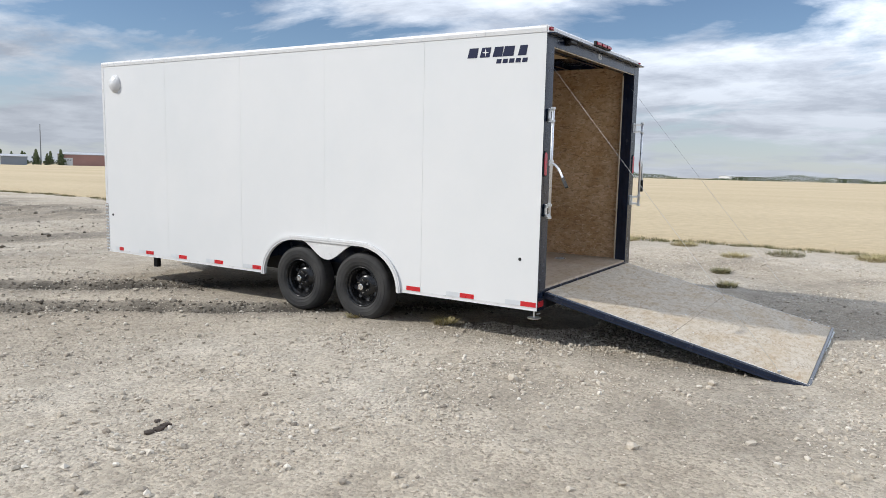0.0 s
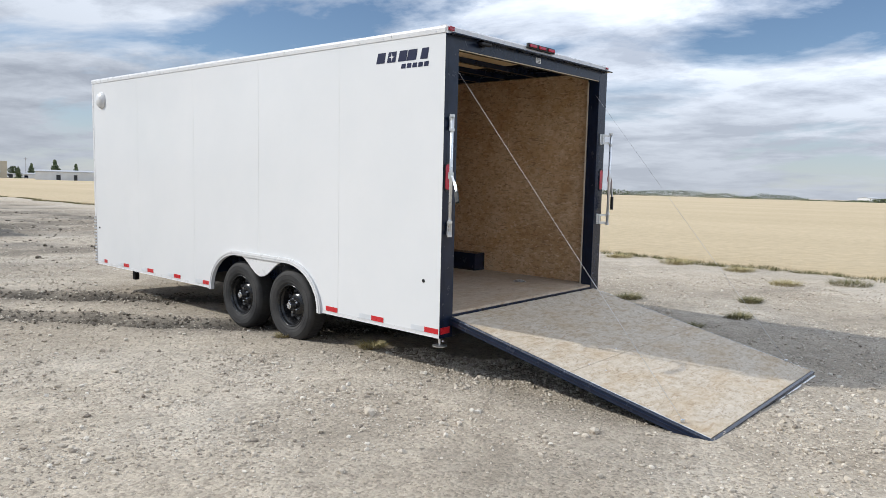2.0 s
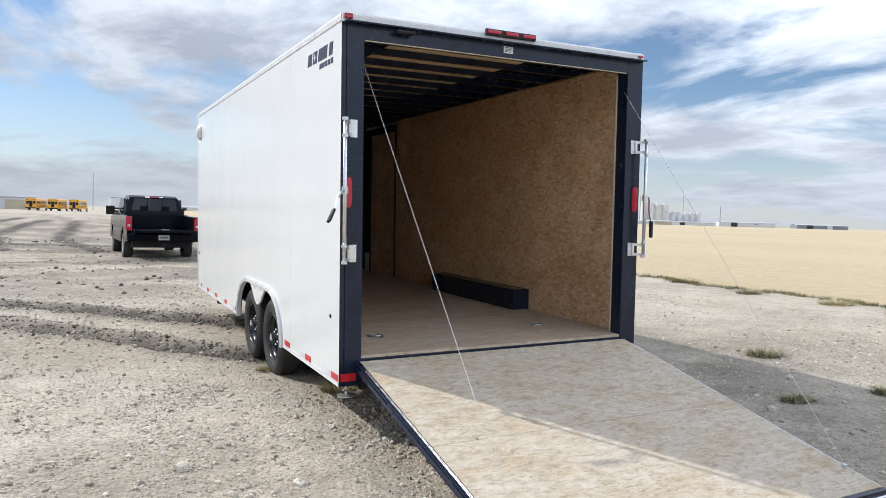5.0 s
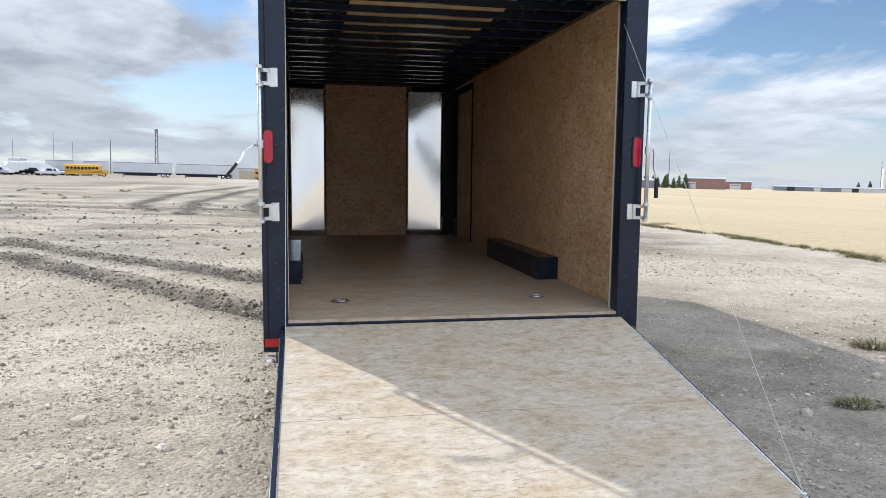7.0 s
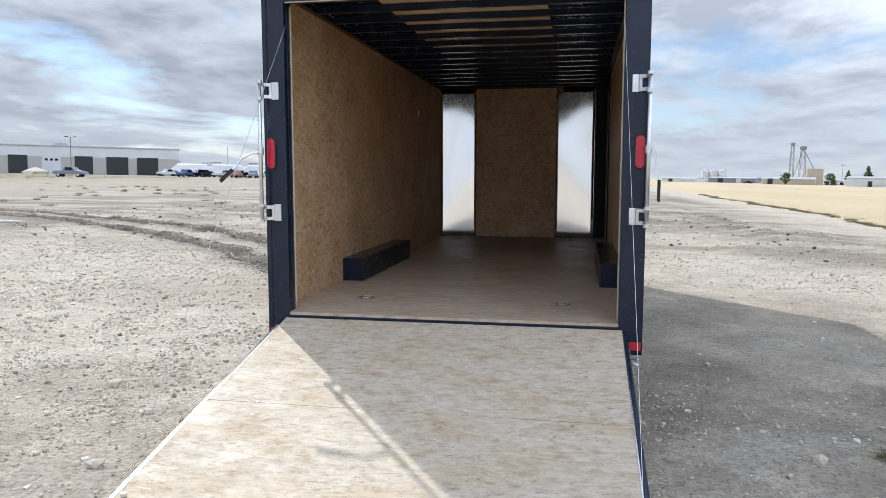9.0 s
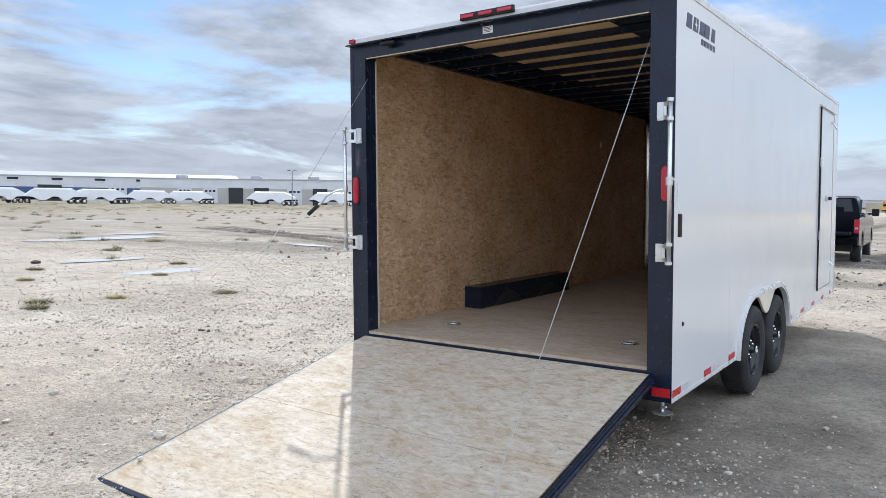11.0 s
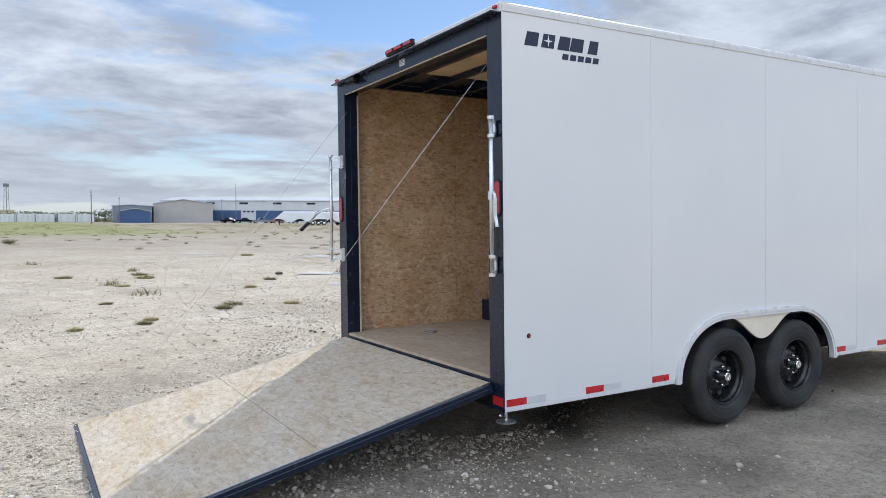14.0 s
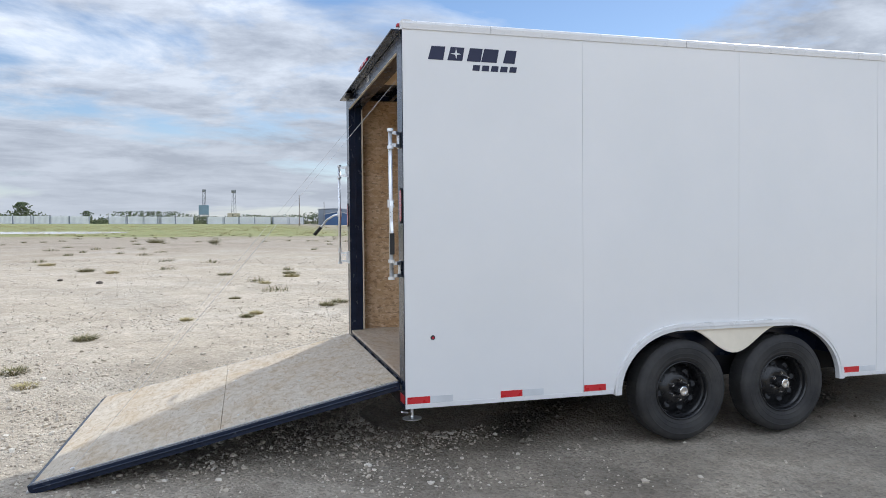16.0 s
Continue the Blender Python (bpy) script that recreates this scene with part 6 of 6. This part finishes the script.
def lattice_tower(name, label, x, y, tall, wide, cat, boxy=None):
    t = thing(name, label, cat, pose(x, y, 0))
    for sx, sy in ((-1, -1), (1, -1), (1, 1), (-1, 1)):
        part("leg", rod((sx * wide / 2, sy * wide / 2, 0), (sx * wide * 0.3, sy * wide * 0.3, tall), 0.12, 6), STEELG, t)
    n = max(3, int(tall / 3))
    for k in range(n):
        z0, z1 = tall * k / n, tall * (k + 1) / n
        w0, w1 = wide / 2 * (1 - 0.4 * k / n), wide / 2 * (1 - 0.4 * (k + 1) / n)
        part("brace", rod((-w0, -w0, z0), (w1, -w1, z1), 0.07, 5), STEELG, t)
        part("brace", rod((w0, -w0, z0), (-w1, -w1, z1), 0.07, 5), STEELG, t)
        part("brace", rod((-w0, -w0, z0), (-w1, w1, z1), 0.07, 5), STEELG, t)
    part("head", box(-wide * 0.45, wide * 0.45, -wide * 0.45, wide * 0.45, tall - 0.6, tall + 1.2, 0.1), STEELG, t)
    if boxy:
        bw, bh, mt, dx, low = boxy
        part("bin", box(dx - bw / 2, dx + bw / 2, -bw / 2, bw / 2, bh * low, bh, 0.1), mt, t)
        for px in (-0.42, 0.42):
            for py in (-0.42, 0.42):
                part("bin_leg", rod((dx + px * bw, py * bw, 0), (dx + px * bw, py * bw, max(bh * low, 0.2)), 0.18, 6), STEELG, t)
        part("spout", rod((0, 0, tall), (dx, 0, bh), 0.2, 6), STEELG, t)
        part("spout", rod((0, 0, tall), (-dx * 0.8, 0, bh * 0.3), 0.15, 6), STEELG, t)
    return t


lattice_tower("grain_elevator", "grey grain elevator leg with a square bin", 122, 428, 20, 3.2, "grain elevator", (8, 9, TANW, 6, 0.0))
lattice_tower("grain_elevator", "slim grey grain elevator leg", 117, 430, 22, 2.2, "grain elevator")
lattice_tower("grain_elevator", "grain leg with a blue steel bin", -484.3, -25.7, 20, 2.6, "grain elevator", (6, 11, TEALW, 4, 0.45))
lattice_tower("grain_elevator", "grain leg with a dark base bin", -484.8, -7.4, 20, 3.2, "grain elevator", (8, 6, TANW, -2, 0.0))
lattice_tower("radio_mast", "slim lattice mast on the horizon", -75, 388, 22, 1.6, "mast")


def silo_row(x, y, n, r, tall, label):
    t = thing("silo_group", label, "silo", pose(x, y, 0, 0, 0, -40))
    for k in range(n):
        s = part("silo", rod((k * r * 2.1, 0, 0), (k * r * 2.1, 0, tall), r, 20), WHITEW, t, smooth=False)
        part("cone", rod((k * r * 2.1, 0, tall), (k * r * 2.1, 0, tall + r * 0.5), r, 20, None, 0.3), ROOFM, s)
    return t


silo_row(461.8, 505.9, 4, 3.0, 19, "tall white concrete silos on the horizon")
silo_row(476.6, 492.0, 6, 2.6, 11, "row of grey steel grain bins")
silo_row(98, 590, 3, 3.4, 9.0, "three pale silos on the horizon")


def pole(x, y, tall, label, arms=0, r=0.14, mt=None):
    t = thing("utility_pole", label, "pole", pose(x, y, 0), "poles")
    part("post", rod((0, 0, 0), (0, 0, tall), r, 8, None, r * 0.6), mt or WOODPOLE, t)
    for k in range(arms):
        part("crossarm", box(-1.1, 1.1, -0.06, 0.06, tall - 0.6 - 0.8 * k, tall - 0.45 - 0.8 * k), WOODPOLE, t)
    return t


for x, y, h, a in ((-193.2, 13.4, 8.4, 2), (2.4, 295, 13.6, 0), (-96, 384, 17, 0), (186.6, 347, 19.5, 0), (-240, 25, 8, 1), (-255, 60, 8.5, 1), (-236, 60, 13, 0), (153, 330, 11, 0), (470, 520, 26, 0), (520, 470, 18, 0), (634, 629, 40, 0), (150, 450, 12, 1)):
    pole(x, y, h, "tall thin pole far off", a, 0.13 if h < 16 else 0.3, STEELG if a == 0 else None)
for x, y, h in ((-105.9, 133.3, 8.1), (-108.7, 96.8, 7.3)):
    lp = pole(x, y, h, "yard light pole with two lamp heads", 0, 0.12, STEELG)
    for s in (-1, 1):
        part("lamp_arm", rod((0, 0, h - 0.1), (s * 0.9, 0, h + 0.1), 0.05, 6), STEELG, lp)
        part("lamp_head", box(s * 0.7, s * 1.3, -0.15, 0.15, h + 0.02, h + 0.16, 0.03), STEELG, lp)

# ---- distance: trees ----


def tree(x, y, tall, seed, conifer=False, label="dark green tree far off"):
    """A trunk, limbs and a ragged crown of small leaf clumps."""
    r = np.random.default_rng(seed)
    t = thing("tree", label, "tree", pose(x, y, 0, 0, 0, r.uniform(0, 360)), "far trees")
    trunk = rod((0, 0, 0), (0, 0, tall * 0.6), tall * 0.03, 7, None, tall * 0.012)
    for k in range(6):
        a = r.uniform(0, 6.28)
        z = tall * r.uniform(0.25, 0.55)
        rod((0, 0, z), (math.cos(a) * tall * 0.22, math.sin(a) * tall * 0.22, z + tall * 0.18), tall * 0.012, 5, trunk, tall * 0.004)
    part("trunk", trunk, BARK, t)
    n = 520
    z = r.uniform(0.04 if conifer else 0.1, 1.0, n)
    spread_r = (1.05 - z) * 0.3 if conifer else 0.36 * np.sqrt(np.clip(1 - ((z - 0.6) / 0.42) ** 2, 0.02, 1))
    a = r.uniform(0, 6.28, n)
    spread_r = spread_r * (0.35 + 0.75 * r.random(n)) * (1 + 0.28 * np.sin(a * 3 + seed) + 0.2 * np.sin(z * 17 + seed))
    c = np.stack([np.cos(a) * spread_r * tall, np.sin(a) * spread_r * tall, z * tall], -1)
    s = tall * r.uniform(0.02, 0.055, n)
    v = IV[None] * (1 + r.uniform(-0.45, 0.45, (n, len(IV), 1))) * s[:, None, None] * np.array([1, 1, 0.7]) + c[:, None, :]
    f = IF[None] + (np.arange(n) * len(IV))[:, None, None]
    crown = mesh_from("crown", v.reshape(-1, 3), f.reshape(-1, 3), LEAF)
    crown.parent = t
    return t


for k, (x, y, h) in enumerate(((-92, 205, 9), (-84, 208, 12), (-76, 204, 9), (-68, 210, 12), (-62, 206, 9), (-104, 200, 9))):
    pole(x, y, h, "thin grey lamp pole behind parked trucks", 0, 0.09, STEELG)
for k, (x, y, h, c) in enumerate(((172, 355, 7, 1), (176, 353, 6, 1), (180, 351, 6.5, 1), (185, 348, 6.5, 1), (189, 346, 5.5, 1), (194, 343, 7.5, 1), (126, 345, 9, 1), (134, 342, 7.5, 1), (102, 382, 6, 0),
                                  (131, 405, 6, 1), (150, 470, 7, 0), (160, 470, 9, 1), (228, 439, 7, 1), (233, 436, 9, 1), (240, 433, 8, 1), (606, 338, 9, 0), (389, 450, 7, 1), (395, 446, 8, 1), (-250, 165, 7, 0), (-240, 175, 7, 0), (-300, -82, 8, 0), (-303, -60, 5, 0))):
    tree(x, y, h, 300 + k, bool(c))


def woods(name, x0, y0, x1, y1, n, tall, label):
    """A far belt of trees as ragged leaf clumps."""
    u = rng.random(n)
    gap = np.clip(octaves(u * 14, u * 0 + x0, 131, 4) * 2.2 + 0.75, 0.12, 1.25)
    z = rng.random(n) * tall * gap
    c = np.stack([x0 + (x1 - x0) * u + rng.normal(0, 3, n), y0 + (y1 - y0) * u + rng.normal(0, 3, n), z], -1)
    s = tall * rng.uniform(0.035, 0.085, n)
    v = IV[None] * (1 + rng.uniform(-0.45, 0.45, (n, len(IV), 1))) * s[:, None, None] + c[:, None, :]
    f = IF[None] + (np.arange(n) * len(IV))[:, None, None]
    return tagged(mesh_from(name, v.reshape(-1, 3), f.reshape(-1, 3), LEAF), label, "trees", kind="stuff")


woods("tree_belt", 600, 350, 690, -40, 9000, 4.6, "belt of dark trees on the horizon")
woods("tree_belt", 690, -40, 640, -260, 3200, 4.6, "belt of dark trees on the horizon")
woods("tree_belt", 300, 620, 640, 430, 900, 4.0, "thin belt of trees on the horizon")
woods("tree_belt", -295, -140, -300, 60, 7000, 3.9, "bushy trees behind the containers")
woods("tree_belt", -240, 190, -160, 260, 500, 5.0, "bushy trees behind the workshop")
woods("tree_belt", -500, -330, -320, -100, 1500, 7.0, "belt of dark trees on the horizon")
